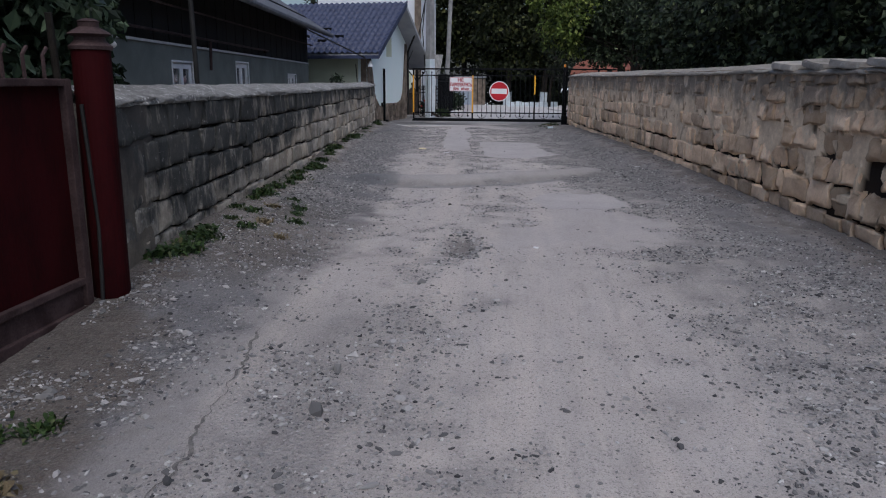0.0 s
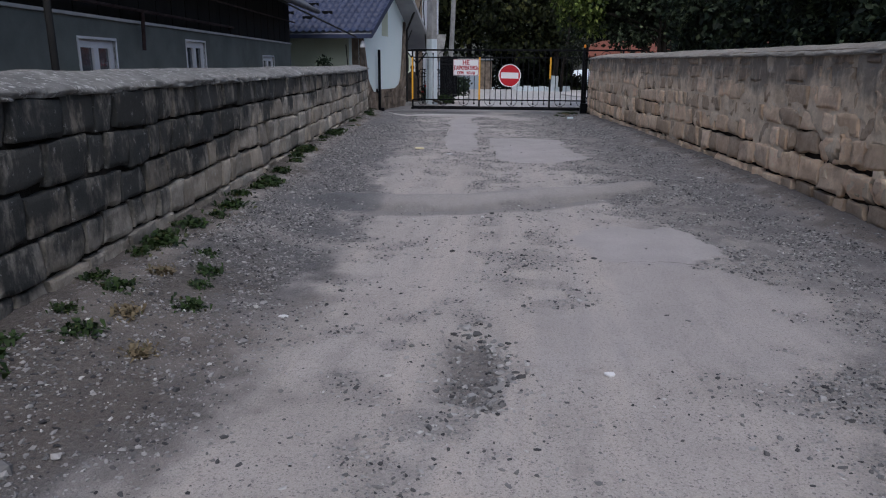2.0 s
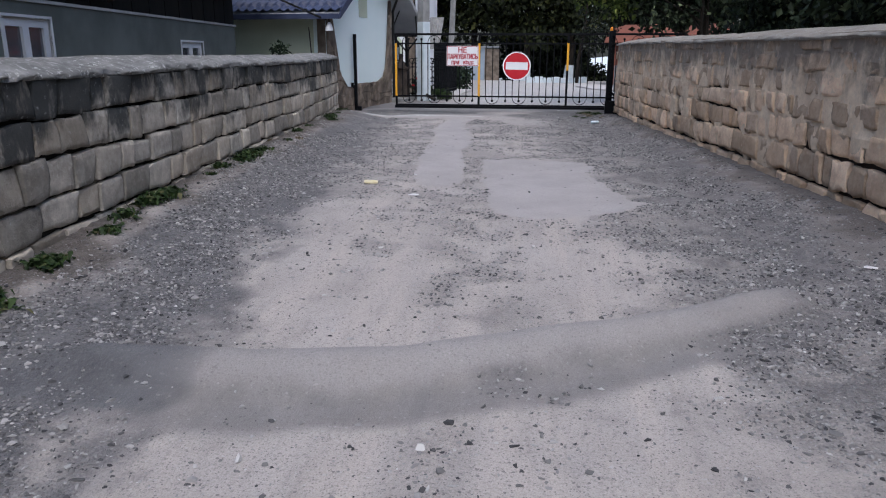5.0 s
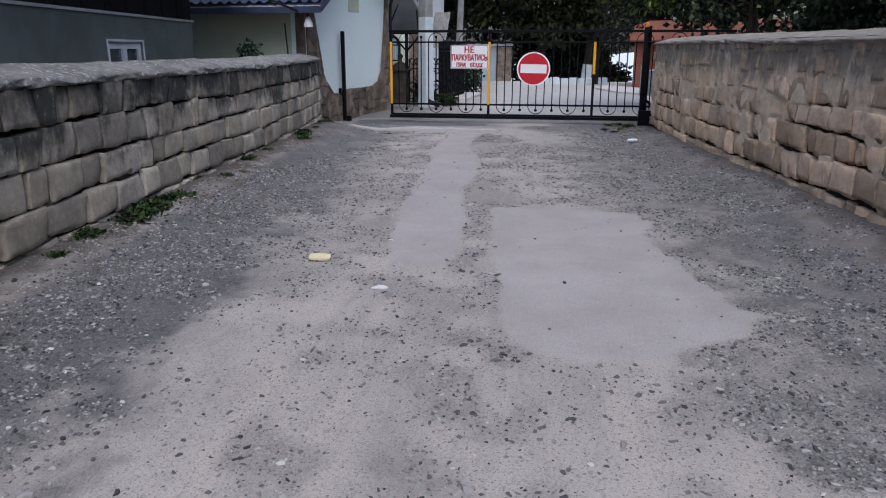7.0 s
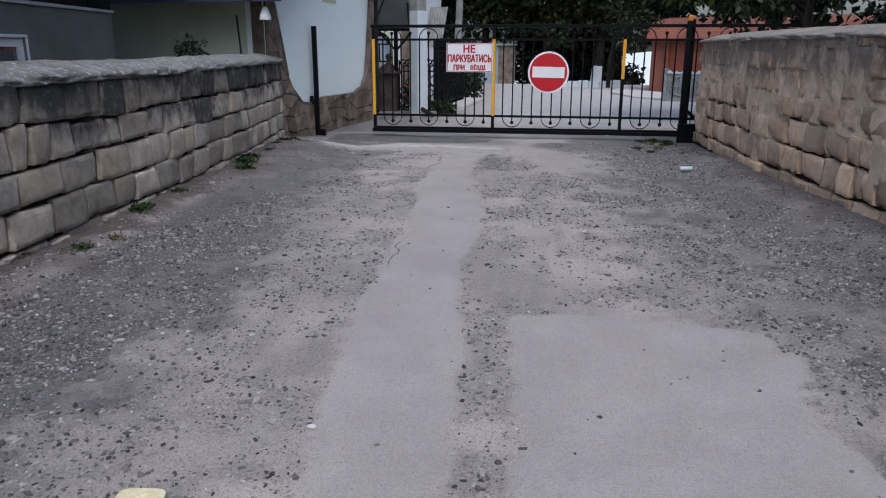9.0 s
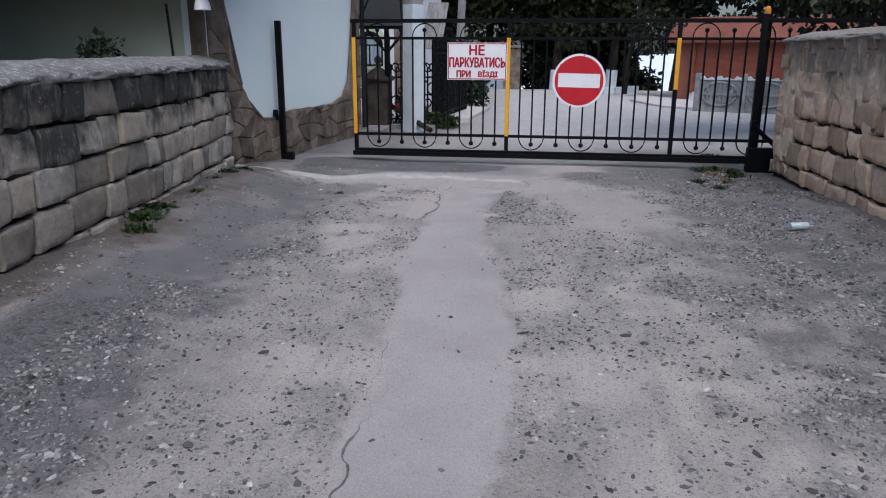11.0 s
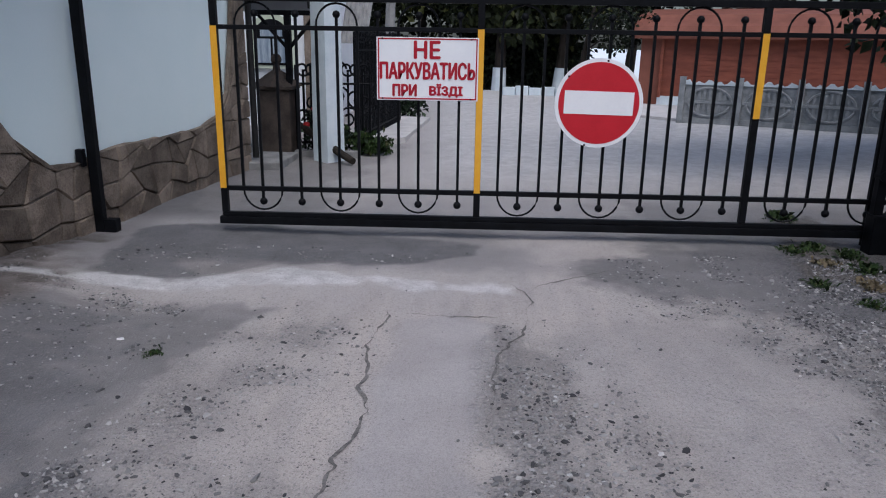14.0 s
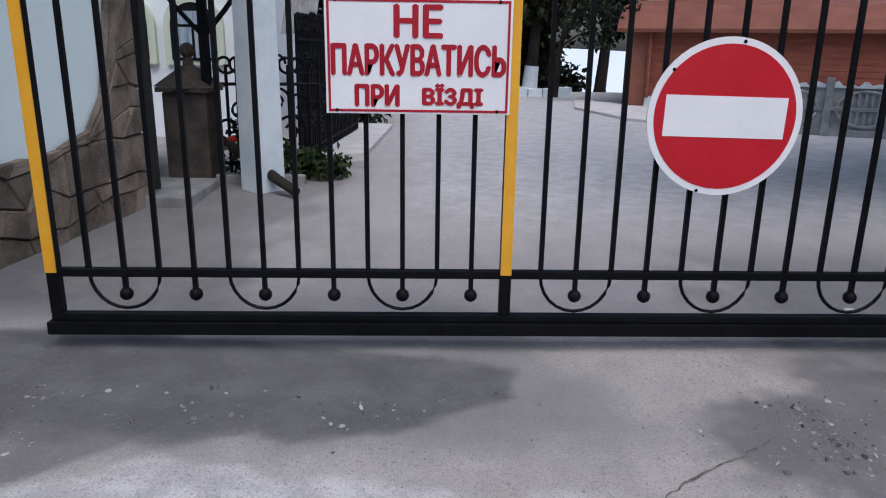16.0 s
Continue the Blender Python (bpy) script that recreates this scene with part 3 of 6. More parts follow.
    tar_and_shade = np.maximum(tar_and_shade, 0.8 * rough)
    g = np.maximum(g, 0.5 * rough * smooth(0.35, 0.6, vnoise(x, y, 0.3, 21)))
    soil = np.maximum(smooth(0.5, 0.12, sl + edge * 2), 0.85 * smooth(0.55, 0.15, sr + edge * 2)) * (1 - far)
    # Dark soil by the red gate, with the gate's shade painted in too.
    soil = np.maximum(soil, smooth(-0.1, 0.2, in_poly(x, y, [(-3.0, 0.5), (-1.45, 0.5), (-1.5, 2.2), (-1.75, 3.2), (-2.4, 4.1)]) + edge * 2))
    soil = np.maximum(soil, 0.85 * smooth(1.4, 0.6, sl + edge * 3) * smooth(8.6, 6.6, y + edge * 2) * smooth(4.2, 5.0, y))
    soil = np.maximum(soil, 0.4 * hole)
    soil = np.where(np.abs(x) > 60, 0.4, soil)
    soil = np.maximum(soil, 0.8 * smooth(0, 0.25, in_poly(x, y, [(0.7, 24.3), (1.7, 24.2), (1.75, 26.5), (1.0, 26.0)]) + edge * 2))
    lime = 0.95 * smooth(-0.03, 0.04, in_poly(x, y, LIME) + edge * 0.9) * smooth(0.08, 0.34, n2 * 0.5 + n3 * 0.5)
    lime = np.maximum(lime, 0.8 * smooth(26.5, 29.0, y) * smooth(60, 50, y) * smooth(-2.6, -1.4, x + 0.04 * (y - 28)))
    z = z + 0.006 * patch + (n3 - 0.5) * 0.022 * np.clip(g + soil, 0, 1)
    f.update(gravel=np.clip(g, 0, 1), patch=patch * (1 - soil) * (0.82 + 0.18 * n1), soil=soil, tar_and_shade=np.clip(tar_and_shade, 0, 1), lime=lime)
    return z, f


def ground_z(x, y):
    return float(ground_fields(np.array([x]), np.array([y]))[0][0])


US = np.concatenate([[-3000, -900, -300, -100, -40, -20, -12, -8, -6, -4.5, -3.6], np.arange(-3.0, 4.4, 0.032), [4.8, 5.5, 6.5, 8, 10, 14, 20, 40, 100, 300, 900, 3000]])
VS = np.concatenate([[-3000, -800, -200, -60, -25, -10, -4, -1, 0.2], np.arange(1.0, 26.4, 0.032), np.arange(26.4, 47, 0.15), [48, 50, 53, 57, 62, 70, 80, 100, 140, 220, 300, 500, 900, 1800, 3200]])
gu, gv = np.meshgrid(US, VS, indexing="ij")
gx = gu - 0.097 * np.clip(gv, -10, 27)
gz, gf = ground_fields(gx, gv)
gmesh = np_mesh("ground", np.stack([gx.ravel(), gv.ravel(), gz.ravel()], 1), grid_faces(len(US), len(VS)), True)
for key, val in gf.items():
    gmesh.attributes.new(key, "FLOAT", "POINT").data.foreach_set("value", val.ravel().astype(np.float32))
gmesh.materials.append(M_GROUND)
ground = tagged(new("ground", gmesh), "dusty worn asphalt lane with gravel and patches", "ground", kind="structure")


M_CRACK = surface("dirt_in_crack", (0.085, 0.08, 0.077), (0.2, 0.188, 0.18), 30, 140, 0.95, bump=0.6, depth=0.006)


def crack_seam(pts, seed, width):
    """A crumbled crack line: an uneven ribbon of dark dirt along the way."""
    pts = np.array(pts, float)
    s = np.concatenate([[0], np.cumsum(np.hypot(*np.diff(pts, axis=0).T))])
    q = np.arange(0, s[-1], 0.025)
    x, y = np.interp(q, s, pts[:, 0]), np.interp(q, s, pts[:, 1])
    jig = (vnoise(q, q * 0 + seed, 0.22, seed) - 0.5) * 0.08 + (vnoise(q, q * 0 + seed, 0.05, seed + 1) - 0.5) * 0.04
    tx, ty = np.gradient(x), np.gradient(y)
    ln = np.hypot(tx, ty)
    nx, ny = -ty / ln, tx / ln
    w = width * smooth(0.38, 0.66, vnoise(q, q * 0, 0.22, seed + 2)) * (0.15 + 1.7 * vnoise(q, q * 0, 0.035, seed + 3)) * np.minimum(1, np.minimum(q, s[-1] - q) / 0.12) + 0.0006
    sides = []
    for sg in (-1, 0, 1):
        px, py = x + nx * (jig + sg * w), y + ny * (jig + sg * w)
        sides.append(np.stack([px, py, ground_fields(px, py)[0] + (0.004 if sg else 0.005)], 1))
    me = np_mesh("crack", np.stack(sides, 1).reshape(-1, 3), grid_faces(len(q), 3), True)
    me.materials.append(M_CRACK)
    ob = new("crack", me)
    ob.parent = ground


for i, c in enumerate(CRACKS):
    crack_seam(c, 700 + i * 7, 0.0065 if i in (0, 2, 3) else 0.004)


# ---- stone walls ----
def wall_core(name, y0, y1, face, side, thick, zb, zt, depth, material, label):
    """The wall's mass with its joints and render; side +1: the lane lies on the +x side. depth(y, h): how far the face stands back."""
    ys, hs = np.arange(y0, y1 + 0.01, 0.05), np.linspace(0, 1, 30)
    Y, Hh = np.meshgrid(ys, hs, indexing="ij")
    Z = zb(Y) - 0.25 + Hh * (zt(Y) - zb(Y) + 0.25)
    X = face(Y) + side * depth(Y, Hh)
    front = np.stack([X.ravel(), Y.ravel(), Z.ravel()], 1)
    back = front.copy()
    back[:, 0] = (face(Y) - side * thick).ravel()
    n, nu, nv = len(front), len(ys), len(hs)
    fa = grid_faces(nu, nv)
    rim = []
    for a in range(nu - 1):
        rim.append((a * nv + nv - 1, (a + 1) * nv + nv - 1, n + (a + 1) * nv + nv - 1, n + a * nv + nv - 1))
    for b in range(nv - 1):
        rim += [(b, b + 1, n + b + 1, n + b), ((nu - 1) * nv + b, (nu - 1) * nv + b + 1, n + (nu - 1) * nv + b + 1, n + (nu - 1) * nv + b)]
    me = np_mesh(name, np.concatenate([front, back]), np.concatenate([fa, fa[:, ::-1] + n, np.array(rim)]))
    # Where the face stands far back, the painted joint shade takes over.
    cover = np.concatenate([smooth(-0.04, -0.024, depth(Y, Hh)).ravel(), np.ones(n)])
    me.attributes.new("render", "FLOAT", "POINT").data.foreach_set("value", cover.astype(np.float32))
    me.materials.append(material)
    return tagged(new(name, me), label, "wall", kind="structure")


def block_mesh(k, rough=1.0):
    """A rough hewn block, one unit wide and high, front at y = 0, with ragged arrises and chips."""
    rng = np.random.RandomState(100 + k)
    u, v = np.meshgrid((-0.5, -0.488, -0.43, -0.24, 0.0, 0.22, 0.43, 0.488, 0.5), (-0.5, -0.475, -0.32, 0.0, 0.3, 0.475, 0.5), indexing="ij")
    nu, nv = u.shape
    a, c = u * 0.34, v * 0.21
    r = 0.007
    e = np.minimum((0.5 - np.abs(u)) * 0.34, (0.5 - np.abs(v)) * 0.21)
    d = np.where(e < r, r - np.sqrt(np.maximum(r * r - (r - e) ** 2, 0)), 0)
    d = d + rough * (0.011 * (vnoise(a + k * 3.1, c, 0.11, 40 + k) - 0.5) + 0.013 * (vnoise(a, c + k, 0.045, 60 + k) - 0.5))
    for i in range(rng.randint(1, 4)):
        pu, pv = rng.choice((-0.5, 0.5, rng.uniform(-0.5, 0.5))) * 0.34, rng.choice((-0.5, 0.5)) * 0.21
        d = d + rng.uniform(0.008, 0.022) * rough * np.exp(-((a - pu) ** 2 + (c - pv) ** 2) / rng.uniform(0.025, 0.05) ** 2)
    tilt = u * rng.uniform(-0.016, 0.016) * rough + v * rng.uniform(-0.014, 0.014) * rough
    w1, w2 = np.abs(2 * u) ** 6, np.abs(2 * v) ** 6
    uu = u + w1 * (vnoise(c + u, c * 0 + k, 0.06, 80 + k) - 0.5) * 0.085 * rough ** 0.5 + v * rng.uniform(-0.05, 0.05)
    vv = v + w2 * (vnoise(a + v, a * 0 + k, 0.07, 90 + k) - 0.5) * 0.13 * rough ** 0.5 + u * rng.uniform(-0.04, 0.04)
    co = np.stack([uu.ravel(), (d + tilt).ravel(), vv.ravel()], 1)
    n = len(co)
    back = co.copy()
    back[:, 1] = 0.09
    fa = grid_faces(nu, nv)
    loop = [i * nv for i in range(nu)] + [(nu - 1) * nv + j for j in range(1, nv)] + [i * nv + nv - 1 for i in range(nu - 2, -1, -1)] + [j for j in range(nv - 2, 0, -1)]
    rim = [(a, n + a, n + b, b) for a, b in zip(loop, loop[1:] + loop[:1])]
    return np_mesh("block", np.concatenate([co, back]), np.concatenate([fa, np.array(rim)]), True)


BLOCKS_L = [block_mesh(k) for k in range(14)]
BLOCKS_R = [block_mesh(k + 20, 1.7) for k in range(14)]
BLOCKS_WORN = [block_mesh(k + 40, 3.6) for k in range(12)]
for me in BLOCKS_L:
    me.materials.append(M_STONE_L)
for me in BLOCKS_R + BLOCKS_WORN:
    me.materials.append(M_STONE_R)


def lay_blocks(parent, y0, y1, face, side, zb, zt, courses, width, meshes, seed, skip=None, proud=(-0.012, 0.01), joints=lambda k: 0.014, worn=None):
    rng = random.Random(seed)
    for lo, hi in zip(courses, courses[1:]):
        y = y0 + rng.uniform(0, 0.2)
        while y < y1 - 0.12:
            w = min(rng.uniform(*width), y1 - y)
            yc = y + w / 2
            z0, z1 = float(zb(yc)), float(zt(yc))
            def joint(k):
                return z0 + k * (z1 - z0) + (0.05 * (float(vnoise(yc, k * 7.0, 1.3, seed)) - 0.5) + 0.03 * (float(vnoise(yc, k * 9.0, 0.35, seed + 1)) - 0.5) if 0 < k < 0.95 else 0)

            a, b = joint(lo), joint(hi)
            x = float(face(yc))
            slope = (float(face(yc + 0.3)) - float(face(yc - 0.3))) / 0.6
            yaw = math.degrees(math.atan2(slope, 1))
            if not (skip and skip(yc, (lo + hi) / 2)):
                ob = new("stone_block", rng.choice(BLOCKS_WORN if worn and worn(yc, lo) else meshes))
                turn = pose(0, 0, 0, 0, rng.uniform(-1.2, 1.2), (90 if side > 0 else -90) - yaw)
                out = rng.uniform(*(proud(yc, (lo + hi) / 2) if callable(proud) else proud))
                ob.matrix_world = Matrix.Translation((x + side * out, yc, (a + b) / 2 + rng.uniform(-0.006, 0.006))) @ turn @ Matrix.Diagonal((w - joints((lo + hi) / 2) * rng.uniform(0.35, 1.0), 1, b - a - joints((lo + hi) / 2) * rng.uniform(0.7, 1.3), 1))
                m = ob.matrix_world.copy()
                ob.parent = parent
                ob.matrix_basis = m
            y += w


def coping(parent, y0, y1, face, side, thick, zt, crown, over, material, seed):
    """Rough mortar cap, uneven along its edge."""
    ys = np.arange(y0, y1 + 0.01, 0.045)
    prof = [(0.0, -0.03), (over * 0.7, -0.022), (over, -0.012), (over * 0.9, 0.002), (over * 0.2, crown * 0.2), (-thick * 0.3, crown * 0.55), (-thick * 0.7, crown * 0.92), (-thick * 0.95, crown), (-thick - over, crown * 0.8), (-thick - over, -0.05)]
    co = []
    for i, (o, h) in enumerate(prof):
        jag = (vnoise(ys, np.full_like(ys, i * 0.4), 0.1, seed) - 0.5) * (0.07 if i < 4 else 0.03) + (vnoise(ys, np.full_like(ys, i * 0.3), 0.5, seed + 1) - 0.5) * 0.02
        jz = (vnoise(ys, np.full_like(ys, i * 0.7), 0.2, seed + 2) - 0.5) * 0.014 + (vnoise(ys, ys * 0, 1.4, seed + 3) - 0.5) * 0.02
        co.append(np.stack([face(ys) + side * (o + jag), ys, zt(ys) + h + jz], 1))
    co = np.stack(co, 1)
    me = np_mesh("coping", co.reshape(-1, 3), grid_faces(len(ys), len(prof)), True)
    bm = bmesh.new()
    bm.from_mesh(me)
    bmesh.ops.holes_fill(bm, edges=[e for e in bm.edges if e.is_boundary], sides=0)
    return part("coping", bm, material, parent, "uneven weathered mortar coping")


L0, L1 = 4.35, 23.65
zbL = lambda y: 0.17 + 0 * np.asarray(y)
ztL = lambda y: np.interp(y, (4, 8, 12, 18, 24), (1.29, 1.30, 1.305, 1.31, 1.35))
R0, R1 = 3.4, 24.75
zbR = lambda y: np.interp(y, (3, 8, 12, 24), (-0.03, 0.05, 0.1, 0.12))
ztR = lambda y: np.interp(y, (4, 7, 10, 15, 20, 25), (1.57, 1.59, 1.62, 1.63, 1.66, 1.69))


def depth_left(y, h):
    bare = smooth(4.7, 5.3, y + (vnoise(y, h * 1.1, 0.3, 71) - 0.5) * 1.4)
    return -0.05 * bare * (0.6 + 0.4 * smooth(0.25, 0.55, vnoise(y, h, 0.33, 70))) - 0.004 + (vnoise(y, h, 0.09, 72) - 0.5) * 0.014


def depth_right(y, h):
    low = 0.48 + (vnoise(y, h, 0.8, 73) - 0.5) * 0.6 + (vnoise(y, h * 1.5, 0.16, 74) - 0.5) * 0.2 + 0.22 * smooth(12, 6, y)
    bare = smooth(0.03, -0.03, h - low)
    cover = smooth(0.64, 0.72, 0.6 * vnoise(y, h * 1.4, 0.5, 77) + 0.4 * vnoise(y, h * 1.4, 0.13, 78)) * smooth(0.2, 0.35, h)
    flush = -0.013 + cover * 0.02 + (vnoise(y, h, 0.3, 76) - 0.5) * 0.012
    return np.where(cover > 0.5, flush, bare * -0.05 + (1 - bare) * flush) + (vnoise(y, h, 0.08, 75) - 0.5) * 0.014


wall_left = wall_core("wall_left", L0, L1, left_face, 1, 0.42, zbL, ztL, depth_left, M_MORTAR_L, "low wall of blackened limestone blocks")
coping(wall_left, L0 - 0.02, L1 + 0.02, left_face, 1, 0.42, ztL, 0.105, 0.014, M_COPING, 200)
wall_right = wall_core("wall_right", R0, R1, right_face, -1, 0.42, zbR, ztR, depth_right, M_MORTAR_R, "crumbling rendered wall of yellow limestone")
coping(wall_right, R0 - 0.02, R1 + 0.02, right_face, -1, 0.42, lambda y: ztR(y) - 0.03, 0.1, 0.03, M_COPING_R, 210)


slab_rng = random.Random(91)
ys0 = 4.4
while ys0 < 8.6:
    ln = slab_rng.uniform(0.45, 0.8)
    n = 11
    rim_pts = [((0.5 * ln - 0.01) * math.copysign(abs(math.cos(a)) ** 0.45, math.cos(a)) * slab_rng.uniform(0.9, 1.02), 0.25 * math.copysign(abs(math.sin(a)) ** 0.45, math.sin(a)) * slab_rng.uniform(0.88, 1.08)) for a in np.linspace(0, 2 * math.pi, n, endpoint=False)]
    yc = ys0 + ln / 2
    sm = pose(float(right_face(yc)) + 0.19, yc, float(ztR(yc)) + 0.0, slab_rng.uniform(-3, 3), slab_rng.uniform(-9, -4), 95)
    bm = prism(bmesh.new(), rim_pts, slab_rng.uniform(0.05, 0.075), sm)
    bmesh.ops.bevel(bm, geom=list(bm.edges), offset=0.012, segments=2, affect="EDGES")
    part("coping_stone", bm, M_COPING_R, wall_right, "loose flat coping stone")
    ys0 += ln


# ---- sliding gate ----
GY = 25.28
gate = thing("sliding_gate", (-1.0, GY, 0.05), "black wrought steel sliding gate closed across the lane", "gate")
for name, z0, z1, d, x0, x1 in (("bottom_rail", 0.135, 0.195, 0.042, -3.63, 3.3), ("bottom_tube", 0.197, 0.232, 0.024, -3.61, 3.3), ("lower_rail", 0.408, 0.446, 0.02, -3.6, 3.3), ("upper_rail", 1.665, 1.7, 0.02, -3.6, 3.3), ("top_rail", 1.875, 1.925, 0.025, -3.63, 3.3)):
    part(name, boxed(x0, x1, GY - d, GY + d, z0, z1, bevel=0.004), M_BLACK, gate)
STILES = (-3.585, -1.53, 0.6, 2.72)
for x, zt in zip(STILES, (0.43, 0.43, 1.06, 1.06)):
    st = part("stile", boxed(x - 0.026, x + 0.026, GY - 0.024, GY + 0.024, 0.233, 1.9, bevel=0.003), M_BLACK, gate)
    if x < 2:
        part("reflective_strip", boxed(x - 0.025, x + 0.025, GY - 0.031, GY - 0.0245, zt, 1.69), M_YELLOW, st, "yellow reflective strip")


def u_bow(bm, x, z, r, up):
    pts = [(x + r * math.cos(a), GY, z + (1 if up else -1) * r * 1.05 * math.sin(a)) for a in np.linspace(0, math.pi, 13)]
    return tube(bm, pts, 0.0085, 6)


for a, b in zip(STILES, STILES[1:]):
    step = (b - a) / 13
    for i in range(1, 13):
        x = a + i * step
        if i % 2:
            part("rod", boxed(x - 0.0105, x + 0.0105, GY - 0.0105, GY + 0.0105, 0.43, 1.69), M_BLACK, gate)
        else:
            bm = boxed(x - 0.0105, x + 0.0105, GY - 0.0105, GY + 0.0105, 0.335, 1.765)
            ball(bm, (x, GY, 0.323), 0.031, seg=14)
            ball(bm, (x, GY, 1.785), 0.029, seg=14)
            part("rod", bm, M_BLACK, gate)
        if i in (2, 6, 10):
            part("bow", u_bow(bmesh.new(), x, 0.42, step, False), M_BLACK, gate)
            part("bow", u_bow(bmesh.new(), x, 1.7, step, True), M_BLACK, gate)

end_post = thing("gate_post", (1.63, 25.2, 0.05), "black steel guide post at the gate's end", "post")
part("upright", boxed(1.53, 1.6, 25.1, 25.17, 0.0, 1.97, bevel=0.006), M_BLACK, end_post)
part("upright", boxed(1.62, 1.7, 25.32, 25.4, 0.0, 2.0, bevel=0.006), M_BLACK, end_post)
part("brace", tube(bmesh.new(), [(1.58, 25.12, 0.62), (1.95, 25.12, 0.3)], 0.028, 6), M_BLACK, end_post)
part("roller_box", boxed(1.52, 1.86, 25.05, 25.19, 0.02, 0.36, bevel=0.012), M_BLACK, end_post)
part("roller", rod(bmesh.new(), (1.57, 25.08, 0.66), (1.57, 25.18, 0.66), 0.045, 14), M_BLACK, end_post)
part("beacon", lathe(bmesh.new(), (1.58, 25.14, 1.97), [(0.035, 0), (0.038, 0.03), (0.033, 0.07), (0.015, 0.09)], 14), M_ORANGE, end_post, "orange signal lamp")

catch = thing("catch_post", (-4.605, 25.2, 0.03), "slim black steel post beside the mint wall", "post")
part("upright", boxed(-4.642, -4.568, 25.165, 25.235, -0.05, 1.9, bevel=0.005), M_BLACK, catch)
part("foot", boxed(-4.567, -4.47, 25.17, 25.26, 0.05, 0.16, bevel=0.008), M_BLACK, catch)
part("latch", boxed(-4.7, -4.643, 25.1, 25.16, 0.6, 0.74, bevel=0.008), M_BLACK, catch)


def text_mesh(body, x0, x1, z0, z1, y):
    cu = bpy.data.curves.new("lettering", "FONT")
    cu.body, cu.extrude = body, 0.012
    tmp = new("lettering", cu)
    bpy.context.view_layer.update()
    me = bpy.data.meshes.new_from_object(tmp.evaluated_get(bpy.context.evaluated_depsgraph_get()))
    bpy.data.objects.remove(tmp)
    co = np.array([v.co[:] for v in me.vertices])
    lo, hi = co.min(0), co.max(0)
    s = (co - lo) / np.maximum(hi - lo, 1e-6)
    bm = bmesh.new()
    for k, (dx, dz) in enumerate(((-0.0055, 0), (0.0055, 0), (0, 0.004), (0, -0.004))):
        for v, q in zip(me.vertices, s):
            v.co = (x0 + q[0] * (x1 - x0) + dx, y - 0.0008 - (0.0018 + 0.0003 * k) * q[2], z0 + q[1] * (z1 - z0) + dz)
        bm.from_mesh(me)
    out = bpy.data.meshes.new("lettering")
    bm.to_mesh(out)
    bm.free()
    return out


board = thing("notice_board", (-1.93, GY - 0.05, 1.18), "white notice board lettered in dark red", "sign")
BY = GY - 0.045
part("panel", boxed(-2.325, -1.545, BY, BY + 0.004, 1.157, 1.627, bevel=0.001), M_SIGN_WHITE, board)
for x0, x1, z0, z1 in ((-2.315, -1.555, 1.61, 1.62), (-2.315, -1.555, 1.165, 1.175), (-2.315, -2.305, 1.175, 1.61), (-1.565, -1.555, 1.175, 1.61)):
    part("border", boxed(x0, x1, BY - 0.0022, BY - 0.0002, z0, z1), M_LETTER, board)
for body, x0, x1, z0, z1 in (("НЕ", -2.035, -1.84, 1.472, 1.598), ("ПАРКУВАТИСЬ", -2.297, -1.572, 1.317, 1.442), ("ПРИ", -2.2, -2.02, 1.19, 1.276), ("ВЇЗДІ", -1.915, -1.665, 1.185, 1.282)):
    part("lettering", text_mesh(body, x0, x1, z0, z1, BY), M_LETTER, board)
for x in (-2.28, -1.6):
    for z in (1.17, 1.615):
        part("bolt", ball(bmesh.new(), (x, BY, z), 0.008, 1, 0.5, 1, 8), M_BLACK, board)

CX, CZ, CR = -0.615, 1.158, 0.338
noentry = thing("no_entry_sign", (CX, GY - 0.06, CZ - CR), "round red no-entry sign with a white bar", "sign")
NM = pose(CX, GY - 0.05, CZ, 90, 0, 0)


def ring(r, n=56):
    return [(r * math.cos(2 * math.pi * i / n), r * math.sin(2 * math.pi * i / n)) for i in range(n)]


part("rim", prism(bmesh.new(), ring(CR), 0.006, NM), M_SIGN_WHITE, noentry, "white rim")
part("face", prism(bmesh.new(), ring(CR * 0.915), 0.008, NM), M_SIGN_RED, noentry)
part("bar", prism(bmesh.new(), [(-0.265, -0.088), (0.265, -0.088), (0.265, 0.088), (-0.265, 0.088)], 0.01, NM @ pose(0, 0.004, 0, 0, 0, -1)), M_SIGN_WHITE, noentry)
part("back", prism(bmesh.new(), ring(CR * 0.99), 0.012, NM @ pose(0, 0, -0.0125)), M_SIGN_BACK, noentry)
for x, z in ((-0.24, 0.2), (0.05, 0.318), (-0.09, -0.318)):
    part("bolt", ball(bmesh.new(), (CX + x, GY - 0.058, CZ + z), 0.008, 1, 0.6, 1, 8), M_BLACK, noentry)


